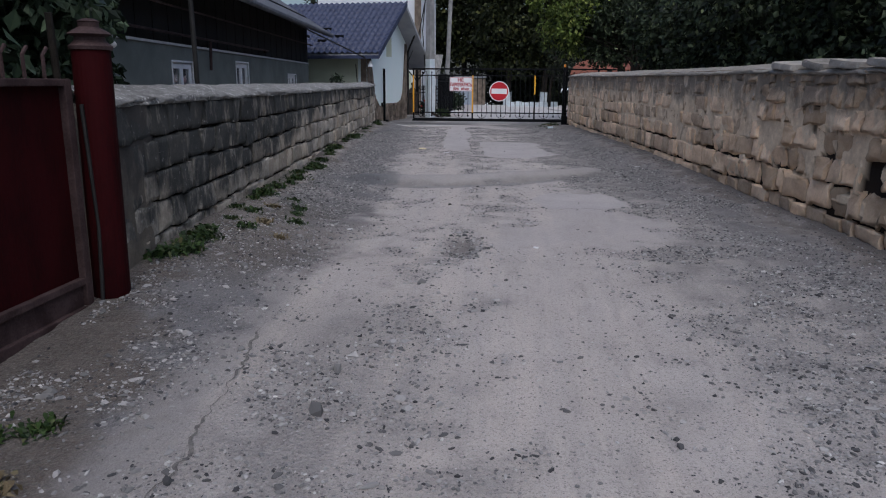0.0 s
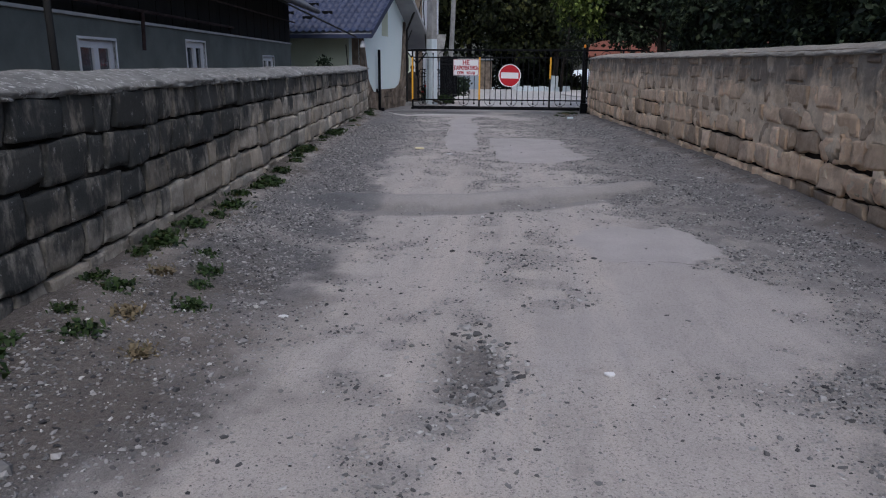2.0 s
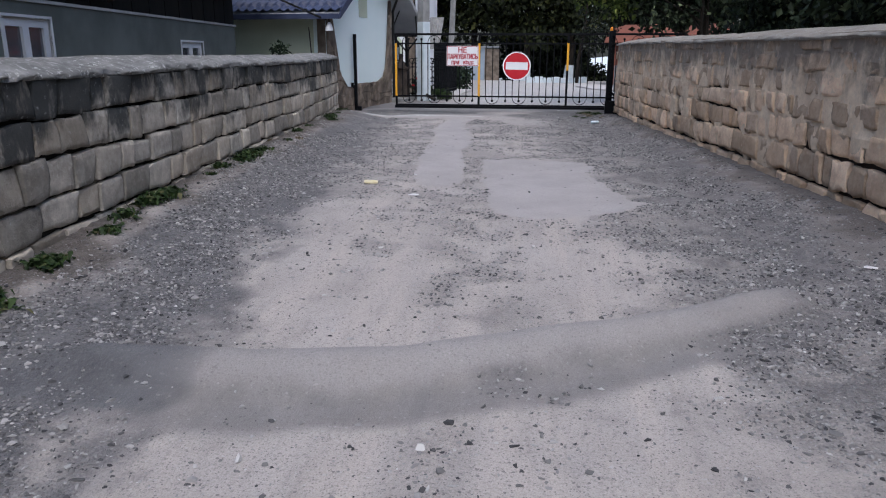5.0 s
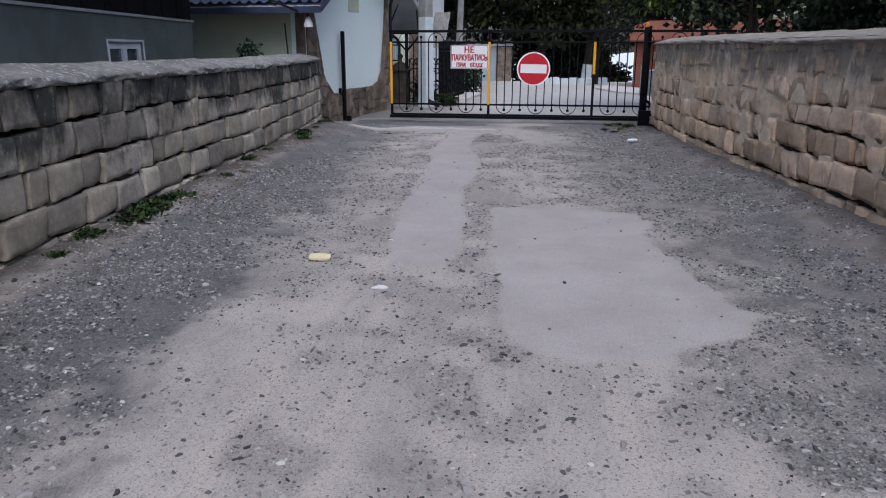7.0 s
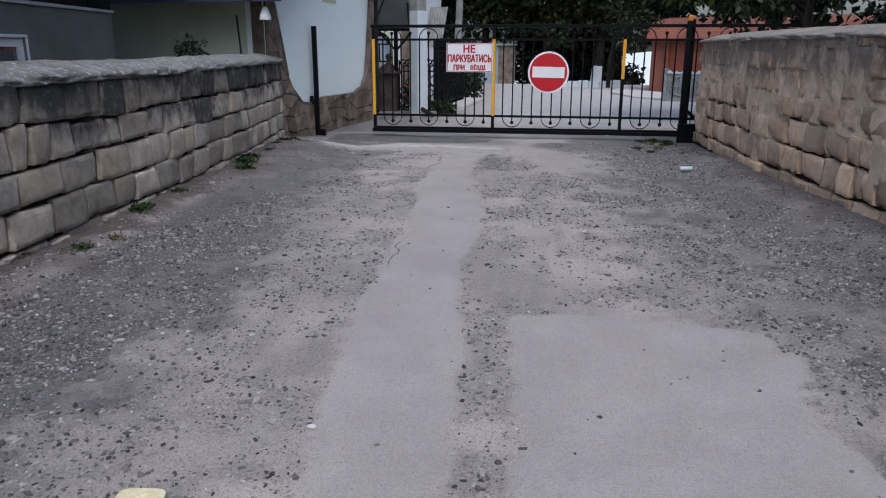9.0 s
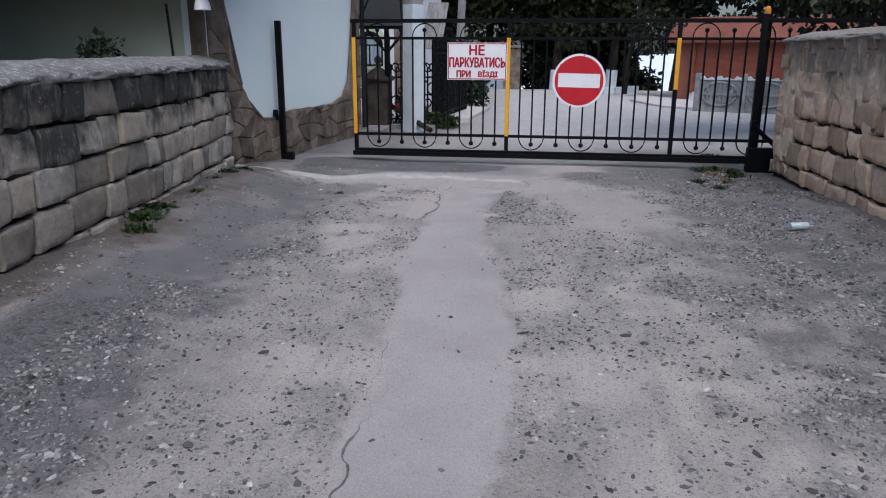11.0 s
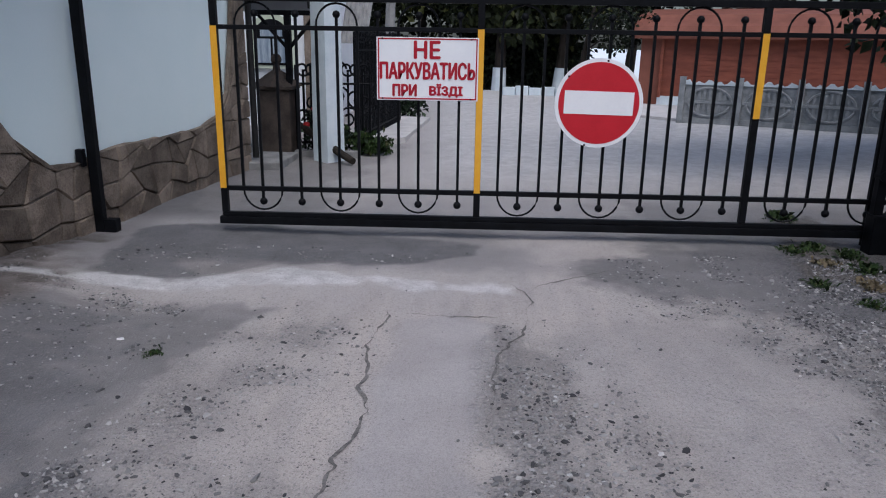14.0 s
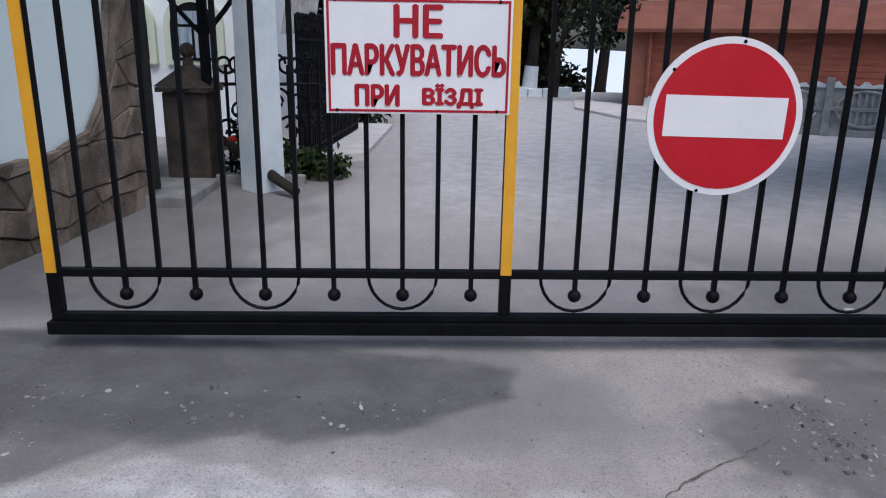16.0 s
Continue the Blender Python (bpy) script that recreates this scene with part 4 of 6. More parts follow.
# ---- walls with openings ----
def pierced(name, m, length, height, thick, holes, material, parent=None, label=""):
    """A wall in m's xz plane (front at y = 0, going back) with openings (x0, x1, z0, z1) through it."""
    xs = sorted({0, length, *[h[0] for h in holes], *[h[1] for h in holes]})
    zs = sorted({0, height, *[h[2] for h in holes], *[h[3] for h in holes]})
    bm = bmesh.new()
    for a, b in zip(xs, xs[1:]):
        for c, d in zip(zs, zs[1:]):
            xm, zm = (a + b) / 2, (c + d) / 2
            if not any(h[0] < xm < h[1] and h[2] < zm < h[3] for h in holes):
                box(bm, a, b, 0, thick, c, d, m)
    bmesh.ops.remove_doubles(bm, verts=bm.verts, dist=0.0005)
    inner = {}
    for f in list(bm.faces):
        key = tuple(round(c, 3) for c in f.calc_center_median())
        inner.setdefault(key, []).append(f)
    dup = [f for fs in inner.values() if len(fs) > 1 for f in fs]
    bmesh.ops.delete(bm, geom=dup, context="FACES")
    return part(name, bm, material, parent, label)


def window(m, x0, x1, z0, z1, parent, depth=0.03, mullions=1):
    w = part("window", boxed(x0, x1, depth + 0.14, depth + 0.15, z0, z1, m=m), M_CURTAIN, parent, "white framed window with net curtain")
    t = 0.095
    fr = bmesh.new()
    box(fr, x0, x1, depth, depth + 0.06, z0, z0 + t, m)
    box(fr, x0, x1, depth, depth + 0.06, z1 - t, z1, m)
    box(fr, x0, x0 + t, depth, depth + 0.06, z0 + t, z1 - t, m)
    box(fr, x1 - t, x1, depth, depth + 0.06, z0 + t, z1 - t, m)
    part("window_frame", fr, M_PVC, w)
    xs = [x0 + t + (x1 - x0 - 2 * t) * (i + 1) / (mullions + 1) for i in range(mullions)]
    for x in xs:
        part("mullion", boxed(x - 0.06, x + 0.06, depth - 0.005, depth + 0.055, z0 + t, z1 - t, m=m), M_PVC, w)
    ed = [x0 + t] + xs + [x1 - t]
    for a, b in zip(ed, ed[1:]):
        g = part("pane", boxed(a, b, depth + 0.025, depth + 0.031, z0 + t, z1 - t, m=m), M_GLASS, w)
        g.visible_shadow = False
    rv = bmesh.new()
    box(rv, x0 - 0.03, x0, -0.012, 0.075, z0 - 0.03, z1 + 0.03, m)
    box(rv, x1, x1 + 0.03, -0.012, 0.075, z0 - 0.03, z1 + 0.03, m)
    box(rv, x0, x1, -0.012, 0.075, z1, z1 + 0.03, m)
    part("reveal", rv, M_PVC, w)
    return w


# ---- long grey house ----
HM = Matrix.Translation((-3.98, -2, 0)) @ Matrix(((-0.0995, -0.995, 0, 0), (0.995, -0.0995, 0, 0), (0, 0, 1, 0), (0, 0, 0, 1)))
grey_house = thing("long_house", (-8, 10, 0), "long grey roughcast house with dark timber upper part", "house")
K = 1.005
W3 = ((12.83 * K, 13.75 * K, 0.8, 1.72), (16.28 * K, 17.18 * K, 0.85, 1.8), (21.12 * K, 22.15 * K, 1.1, 1.62))
pierced("wall", HM, 24.25, 2.0, 0.3, W3, M_GREYWALL, grey_house)
for a, b, c, d in W3:
    window(HM, a, b, c, d, grey_house)
part("trim_band", boxed(0, 24.27, -0.03, 0.31, 1.965, 2.0, m=HM), M_TRIM, grey_house, "pale painted trim band")
for i in range(81):
    part("board", boxed(i * 0.3, i * 0.3 + 0.292, 0.02 - 0.006 * (i % 2), 0.06, 2.003, 3.35, m=HM), M_TIMBER, grey_house)
part("upper_wall", boxed(0, 24.25, 0.062, 0.3, 2.003, 3.35, m=HM), M_TIMBER, grey_house)
part("end_wall", boxed(24.0, 24.25, 0.301, 7.0, 0, 3.35, m=HM), M_GREYWALL, grey_house)
roof = bmesh.new()
prism(roof, [(-0.62, 2.85), (-0.6, 2.92), (3.6, 5.6), (3.6, 5.5)], 26.0, HM @ Matrix(((0, 0, 1, -1.0), (1, 0, 0, 0), (0, 1, 0, 0), (0, 0, 0, 1))))
part("roof", roof, M_SLATE, grey_house, "grey slate roof with dark eaves")
part("soffit", prism(bmesh.new(), [(-0.6, 2.84), (0.1, 3.26), (0.1, 3.2), (-0.58, 2.8)], 26.0, HM @ Matrix(((0, 0, 1, -1.0), (1, 0, 0, 0), (0, 1, 0, 0), (0, 0, 0, 1)))), M_TIMBER, grey_house)
part("gutter", tube(bmesh.new(), [HM @ Vector((x, -0.66, 2.84)) for x in (-1, 8, 16, 24.9)], 0.06, 8), M_SLATE, grey_house, "round dark grey gutter")
part("gas_pipe", tube(bmesh.new(), [HM @ Vector(p) for p in ((6, -0.1, 2.14), (12, -0.1, 2.13), (18.7, -0.1, 2.12), (18.8, 0.02, 2.1))], 0.022, 6), M_RUSTY, grey_house, "thin brown gas pipe")
part("gas_pipe", tube(bmesh.new(), [HM @ Vector(p) for p in ((4, -0.2, 2.5), (14, -0.2, 2.5), (23.9, -0.2, 2.5))], 0.018, 6), M_RUSTY, grey_house)
part("pipe_stub", tube(bmesh.new(), [HM @ Vector((14.52, -0.1, 2.12)), HM @ Vector((14.52, -0.08, 1.62))], 0.025, 6), M_RUSTY, grey_house)
slim_pole = tagged(part("slim_pole", tube(bmesh.new(), [(-3.45, 7.67, -0.1), (-3.46, 7.67, 1.6), (-3.48, 7.66, 3.3)], 0.026, 10), M_CABLE), "slim dark steel pole behind the limestone wall", "pole")


# ---- mint house with blue roof ----
GS = math.atan2(0.7, 5.6)
mint = thing("mint_house", (-6.5, 26, 0), "small mint plastered house with blue metal roof", "house")
# local frame of the gable wall: x along the wall, y into the house
MM = Matrix.Translation((-4.9, 23.7, 0)) @ Matrix(((math.sin(GS), -math.cos(GS), 0, 0), (math.cos(GS), math.sin(GS), 0, 0), (0, 0, 1, 0), (0, 0, 0, 1)))
TR = MM @ Matrix(((1, 0, 0, 0), (0, 0, 1, 0), (0, 1, 0, 0), (0, 0, 0, 1)))
part("gable_wall", prism(bmesh.new(), [(0, -0.2), (4.65, -0.2), (4.65, 3.02), (2.65, 4.1), (0.05, 2.5), (0, 2.45)], 0.3, TR), M_MINT, mint)
# This wall is mint as well; the olive tone paints in its shade.
part("front_wall", boxed(0.0, 0.28, 0.301, 5.2, -0.2, 2.52, m=MM), M_OLIVE_AND_SHADED_MINT, mint, "mint side wall with its shade put into the colour")
part("rear_wall", boxed(4.37, 4.65, 0.301, 5.2, -0.2, 3.0, m=MM), M_MINT, mint)
part("gable_window", boxed(2.15, 2.75, -0.012, 0.02, 2.33, 3.4, m=MM), M_OLIVE_AND_SHADED_MINT, mint, "narrow gable window shutter")
# metal tile slope
nu, rows = 150, 12
uu = np.linspace(-0.62, 5.3, nu)
verts = []
for r in range(rows):
    for q in (0.0, 0.92, 1.0):
        t = (r + q) / rows
        lift = 0.055 * (1 - q) if q < 1 else 0.0
        wave = 0.028 * np.cos(uu / 0.2 * 2 * math.pi)
        a = -0.62 + t * 3.3
        z = 2.3 + t * (4.2 - 2.3) + lift + wave
        pts = np.stack([np.full(nu, a), uu, z], 1)
        verts.append(pts)
V = np.stack(verts, 0).reshape(-1, 3)
V = np.array([(MM @ Vector(v))[:] for v in V])
tiles = np_mesh("roof", V, grid_faces(rows * 3, nu), True)
roof_front = part("roof", tiles, M_ROOF_BLUE, mint, "blue pressed metal tile roof")
part("roof_deck", prism(bmesh.new(), [(-0.62, 2.2), (-0.62, 2.27), (2.68, 4.13), (6.35, 2.12), (6.33, 2.0), (2.65, 4.0)], 5.9, TR @ pose(0, 0, -0.6)), M_SOFFIT, mint, "grey boarded roof underside")
part("barge_board", prism(bmesh.new(), [(-0.64, 2.18), (-0.64, 2.34), (2.68, 4.24), (2.68, 4.05)], 0.03, TR @ pose(0, 0, -0.64)), M_ROOF_BLUE, mint)
part("eave_gutter", boxed(-0.7, -0.625, -0.62, 5.3, 2.16, 2.27, m=MM), M_ROOF_BLUE, mint, "dark blue eave gutter")
part("downpipe", tube(bmesh.new(), [MM @ Vector(p) for p in ((4.75, -0.06, 0.2), (4.75, -0.06, 2.6), (4.2, -0.5, 3.2))], 0.04, 8), M_CABLE, mint)
for t, u in ((0.28, 0.9), (0.28, 2.1), (0.42, 1.5), (0.2, 1.4)):
    part("snow_guard", boxed(-0.62 + t * 3.3, -0.57 + t * 3.3, u, u + 0.3, 2.34 + t * 1.9, 2.42 + t * 1.9, m=MM), M_BLACK, roof_front, "small dark snow guard")

lamp = thing("wall_lamp", (-4.66, 23.15, 1.95), "white bell-shaped lamp hung under the eave", "lamp")
part("shade", lathe(bmesh.new(), (-4.66, 23.15, 1.92), [(0.085, 0), (0.08, 0.05), (0.055, 0.12), (0.03, 0.17), (0.012, 0.18)], 16), M_PVC, lamp)
part("stem", tube(bmesh.new(), [(-4.66, 23.15, 2.09), (-4.66, 23.15, 2.22)], 0.012, 6), M_BLACK, lamp)


def cladding(parent, m, outline_top, u0, u1, step, seed, base=0.0):
    """Irregular flat stones set on a wall in m's xz plane, up to the height outline_top(u)."""
    rng = random.Random(seed)
    nu_ = max(1, round((u1 - u0) / step))
    top = max(outline_top(u0 + (u1 - u0) * i / 20) for i in range(21))
    nz = max(1, math.ceil((top - base) / (step * 0.8)))
    pt = {}
    for i in range(nu_ + 1):
        for j in range(nz + 1):
            jx = rng.uniform(-0.42, 0.42) * step if 0 < i < nu_ else 0
            jz = rng.uniform(-0.4, 0.4) * step * 0.8 if 0 < j else 0
            u = u0 + (u1 - u0) * i / nu_ + jx
            pt[i, j] = (u, min(base + j * step * 0.8 + jz, outline_top(u) + rng.uniform(-0.015, 0.015)))
    for i in range(nu_):
        for j in range(nz):
            q = [pt[i, j], pt[i + 1, j], pt[i + 1, j + 1], pt[i, j + 1]]
            cu, cz = sum(p[0] for p in q) / 4, sum(p[1] for p in q) / 4
            if q[2][1] - q[1][1] < 0.04 and q[3][1] - q[0][1] < 0.04:
                continue
            if rng.random() < 0.5:
                q = q[:3] + [((q[2][0] + q[3][0]) / 2, (q[2][1] + q[3][1]) / 2 + 0.01)] + q[3:]
            bm = bmesh.new()
            d = rng.uniform(0.035, 0.06)
            fr = [bm.verts.new(m @ Vector((cu + (x - cu) * 0.88, -d, cz + (z - cz) * 0.86))) for x, z in q]
            mid = [bm.verts.new(m @ Vector((cu + (x - cu) * 0.965, -d * 0.6, cz + (z - cz) * 0.96))) for x, z in q]
            bk = [bm.verts.new(m @ Vector((cu + (x - cu) * 0.97, 0.0, cz + (z - cz) * 0.97))) for x, z in q]
            bm.faces.new(fr)
            n = len(q)
            for k in range(n):
                bm.faces.new((fr[k], mid[k], mid[(k + 1) % n], fr[(k + 1) % n]))
                bm.faces.new((mid[k], bk[k], bk[(k + 1) % n], mid[(k + 1) % n]))
            part("cladding_stone", bm, M_CLAD, parent)


def clad_top(u):
    y = 23.7 + u * math.cos(GS)
    return float(np.interp(y, (23.7, 24.02, 24.05, 24.25, 24.5, 24.78, 25.1, 25.5, 26.4, 27.5, 27.75, 28.0, 28.12, 28.4), (2.3, 2.3, 1.2, 1.15, 0.8, 0.6, 0.62, 0.69, 0.7, 0.72, 0.95, 1.4, 2.9, 2.9)))


plinth = part("plinth", prism(bmesh.new(), [(0.005, -0.2), (4.66, -0.2)] + [(u, clad_top(u) - 0.02) for u in np.linspace(4.64, 0.01, 60)], 0.015, TR @ pose(0, 0, -0.0155)), M_GROUT, mint, "brown stone clad plinth with wavy top")
cladding(plinth, MM @ pose(0, -0.016, 0), clad_top, 0.0, 4.64, 0.27, 5)
corner = part("corner_column", boxed(-0.03, -0.005, -0.0, 0.2, -0.1, 2.3, m=MM, bevel=0.008), M_CLAD, mint, "brown stone clad corner")


# ---- leaves ----
def leaf_cloud(name, clumps, per, size, seed, droop=0.3):
    """Many small folded leaves round clump centres (x, y, z, radius)."""
    rng = np.random.RandomState(seed)
    c = np.repeat(np.array(clumps, float), per, axis=0)
    n = len(c)
    d = rng.normal(size=(n, 3))
    d /= np.linalg.norm(d, axis=1, keepdims=True)
    p = c[:, :3] + d * (c[:, 3] * rng.rand(n) ** 0.45)[:, None] * np.array([1, 1, 0.75])
    a = rng.normal(size=(n, 3)) + np.array([0, 0, -droop * 2]) + d * 0.6
    a /= np.linalg.norm(a, axis=1, keepdims=True)
    b = np.cross(a, rng.normal(size=(n, 3)))
    b /= np.linalg.norm(b, axis=1, keepdims=True)
    k = np.cross(a, b)
    s = (size * rng.uniform(0.6, 1.35, n))[:, None]
    v0, v2 = p, p + a * s
    v1 = p + a * s * 0.45 + b * s * 0.34 + k * s * 0.12
    v3 = p + a * s * 0.45 - b * s * 0.34 + k * s * 0.12
    V = np.stack([v0, v1, v2, v3], 1).reshape(-1, 3)
    i = np.arange(n)[:, None] * 4
    F = np.concatenate([i + np.array([[0, 1, 2]]), i + np.array([[0, 2, 3]])], 1).reshape(-1, 3)
    return np_mesh(name, V, F)


def tree(base, height, trunk_r, clumps, per, size, seed, material, label, white=0.0, lean=(0, 0), limbs=7):
    rng = random.Random(seed)
    t = thing("tree", base, label, "tree")
    b = Vector(base)
    top = b + Vector((lean[0], lean[1], height * 0.7))
    pts = [b - Vector((0, 0, 0.3)), b + Vector((0, 0, 0.05)), b.lerp(top, 0.3) + Vector((rng.uniform(-0.1, 0.1), rng.uniform(-0.1, 0.1), 0)), b.lerp(top, 0.65), top]
    trunk = part("trunk", tube(bmesh.new(), pts, [trunk_r * 1.35, trunk_r * 1.1, trunk_r * 0.85, trunk_r * 0.6, trunk_r * 0.3], 10), M_BARK, t)
    if white:
        part("limewash", tube(bmesh.new(), [b + Vector((0, 0, 0.0)), b.lerp(top, white / (height * 0.7))], [trunk_r * 1.35, trunk_r * 1.16], 12), M_LIMEWASH, trunk, "whitewashed trunk foot")
    for i in range(limbs):
        c = Vector(clumps[int(i * len(clumps) / limbs)][:3])
        s = b.lerp(top, rng.uniform(0.4, 0.95))
        mid = s.lerp(c, 0.5) + Vector((0, 0, 0.15))
        part("limb", tube(bmesh.new(), [s, mid, c], [trunk_r * 0.4, trunk_r * 0.25, trunk_r * 0.08], 6), M_BARK, t)
    part("crown", leaf_cloud("crown", clumps, per, size, seed, 0.4), material, t)
    return t


def crown_clumps(c, rx, ry, rz, n, r, seed):
    rng = np.random.RandomState(seed)
    d = rng.normal(size=(n, 3))
    d /= np.linalg.norm(d, axis=1, keepdims=True)
    p = np.array(c) + d * (rng.rand(n, 1) ** 0.4) * np.array([rx, ry, rz])
    return [(*q, r * rng.uniform(0.6, 1.3)) for q in p]


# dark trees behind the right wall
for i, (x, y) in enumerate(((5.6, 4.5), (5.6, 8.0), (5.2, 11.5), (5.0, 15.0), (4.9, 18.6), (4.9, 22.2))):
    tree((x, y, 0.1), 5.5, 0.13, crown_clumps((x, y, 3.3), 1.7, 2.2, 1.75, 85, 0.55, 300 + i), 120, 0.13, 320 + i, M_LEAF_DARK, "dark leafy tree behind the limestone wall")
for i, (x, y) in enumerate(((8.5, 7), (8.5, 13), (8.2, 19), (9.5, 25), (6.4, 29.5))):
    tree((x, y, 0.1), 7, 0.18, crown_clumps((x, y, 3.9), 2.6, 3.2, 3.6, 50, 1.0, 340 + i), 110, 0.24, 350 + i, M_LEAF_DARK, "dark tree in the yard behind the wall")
for i in range(8):
    x, y = 4.75 - 0.02 * i, 8.5 + i * 2.25
    s = thing("hedge_bush", (x, y, 0.1), "dense dark bush behind the limestone wall", "bush", "bushes behind the wall")
    part("leaves", leaf_cloud("leaves", crown_clumps((x, y, 1.8), 0.5, 1.3, 0.75, 34, 0.36, 460 + i), 110, 0.11, 470 + i), M_LEAF_DARK, s)
    part("stem", tube(bmesh.new(), [(x, y, 0), (x, y, 1.5)], [0.05, 0.02], 6), M_BARK, s)
# tree beside the gate with bright leaves towards the lane
tree((4.4, 28.6, 0.1), 6, 0.14, crown_clumps((3.0, 28.4, 3.6), 1.75, 1.4, 1.45, 85, 0.55, 360), 130, 0.15, 361, M_LEAF_DARK, "dark leafy tree overhanging the gate's end")
tree((4.2, 28.0, 0.1), 5, 0.08, crown_clumps((1.7, 27.7, 4.1), 1.35, 0.9, 1.75, 48, 0.4, 362), 80, 0.15, 363, M_LEAF_LIGHT, "young tree with bright green leaves")
# far trees beyond the yard
FAR = ((-6.5, 50, 0.0), (-3.6, 49, 0.0), (-0.6, 45.8, 0.9), (1.6, 46.4, 0.9), (4.6, 49.0, 0.0), (8.5, 47, 0.0), (-10.5, 46, 0.0))
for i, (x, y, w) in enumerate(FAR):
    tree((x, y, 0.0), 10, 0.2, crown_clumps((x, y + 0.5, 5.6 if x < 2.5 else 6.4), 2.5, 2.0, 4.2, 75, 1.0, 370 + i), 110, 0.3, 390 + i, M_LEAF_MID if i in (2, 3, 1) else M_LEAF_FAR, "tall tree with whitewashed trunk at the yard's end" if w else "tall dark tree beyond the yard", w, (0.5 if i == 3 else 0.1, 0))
# Added near-black leaf masses that stand in for shade below the crowns.
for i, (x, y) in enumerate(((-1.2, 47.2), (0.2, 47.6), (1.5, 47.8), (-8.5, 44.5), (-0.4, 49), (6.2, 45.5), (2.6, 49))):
    s = thing("shrub", (x, y, 0), "dark leaf mass added for the shade under the far trees", "shrub", "far shrubs")
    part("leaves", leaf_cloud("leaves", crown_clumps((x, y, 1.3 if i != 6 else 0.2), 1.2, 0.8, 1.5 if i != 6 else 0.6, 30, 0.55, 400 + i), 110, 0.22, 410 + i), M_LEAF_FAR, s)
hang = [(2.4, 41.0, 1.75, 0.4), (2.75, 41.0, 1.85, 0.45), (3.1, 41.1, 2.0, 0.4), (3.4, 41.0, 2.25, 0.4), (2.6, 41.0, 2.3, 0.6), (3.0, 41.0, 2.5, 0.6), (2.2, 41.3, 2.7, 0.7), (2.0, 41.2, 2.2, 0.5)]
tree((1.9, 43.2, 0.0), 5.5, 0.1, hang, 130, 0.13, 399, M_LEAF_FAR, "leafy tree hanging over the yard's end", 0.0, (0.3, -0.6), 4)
# Added leaf mass, placed only to block the bright haze from far back.
haze_blocker = thing("shrub", (2.25, 46.9, 0), "dark leaf mass added to block the haze beside the trunk", "shrub", "far shrubs")
part("leaves", leaf_cloud("leaves", crown_clumps((2.2, 46.9, 0.85), 0.42, 0.4, 0.65, 26, 0.28, 407), 90, 0.14, 417), M_LEAF_FAR, haze_blocker)
# bush and tree behind the red gate
bush = thing("bush", (-3.8, 5.4, 0.0), "leafy garden bush with a white flower", "bush")
part("leaves", leaf_cloud("leaves", crown_clumps((-3.62, 5.3, 1.75), 0.42, 0.85, 0.72, 70, 0.2, 420), 90, 0.095, 421, 0.6), M_LEAF_BUSH, bush)
part("stem", tube(bmesh.new(), [(-3.8, 5.4, 0), (-3.75, 5.4, 1.0), (-3.65, 5.3, 1.9)], [0.04, 0.03, 0.012], 6), M_BARK, bush)
for p in ((-3.3, 5.75, 1.72), (-3.35, 5.55, 1.6)):
    part("flower", ball(bmesh.new(), p, 0.045, 1, 1, 0.7, 8), M_PETAL, bush, "white flower")
tree((-4.3, 3.6, 0.1), 3.8, 0.08, crown_clumps((-3.8, 4.1, 2.3), 0.9, 1.5, 1.2, 70, 0.35, 430), 80, 0.12, 431, M_LEAF_BUSH, "small garden tree behind the red gate")

# ---- yard behind the gate ----
white_house = thing("white_house", (-6.3, 33.2, 0), "white plastered house with arched windows", "house")
part("facade", boxed(-9.0, -4.35, 33.0, 33.3, 0, 6.0), M_WHITEWALL, white_house)
part("side_wall", boxed(-4.65, -4.35, 33.301, 39.0, 0, 6.0), M_WHITEWALL, white_house)
part("roof", prism(bmesh.new(), [(-9.3, 6.0), (-4.0, 6.0), (-6.6, 8.0)], 6.6, Matrix(((1, 0, 0, 0), (0, 0, 1, 32.7), (0, 1, 0, 0), (0, 0, 0, 1)))), M_SLATE, white_house)
part("quoin", boxed(-4.62, -4.33, 32.94, 33.02, 0.0, 6.0), M_CLAD, white_house, "brown stone corner strip")


def arch(x, z0, zs, w, n=14):
    return [(x - w, z0), (x + w, z0), (x + w, zs)] + [(x + w * math.cos(a), zs + w * math.sin(a)) for a in np.linspace(0.1, math.pi - 0.1, n)] + [(x - w, zs)]


YM = Matrix(((1, 0, 0, 0), (0, 0, 1, 32.9), (0, 1, 0, 0), (0, 0, 0, 1)))
for x, z0 in ((-5.2, 1.2), (-6.17, 1.2), (-5.18, 3.7), (-6.4, 3.7)):
    w = part("window", prism(bmesh.new(), arch(x, z0 - 0.06, z0 + 0.48, 0.42), 0.1, YM), M_OLIVE_AND_SHADED_MINT, white_house, "arched window in an olive surround")
    part("window_frame", prism(bmesh.new(), arch(x, z0, z0 + 0.48, 0.32), 0.02, YM @ pose(0, 0, -0.0205)), M_BLACK, w)
    for a, b, c, d in ((x - 0.28, x - 0.02, z0 + 0.04, z0 + 0.46), (x + 0.02, x + 0.28, z0 + 0.04, z0 + 0.46), (x - 0.2, x + 0.2, z0 + 0.5, z0 + 0.68)):
        part("pane", boxed(a, b, 32.872, 32.879, c, d), M_CURTAIN, w)

pole = thing("utility_pole", (-3.48, 29.0, 0.08), "square concrete pole whitewashed at the foot", "pole")
pm = bmesh.new()
r = bmesh.ops.create_cone(pm, cap_ends=True, segments=4, radius1=0.2, radius2=0.13, depth=8.0)
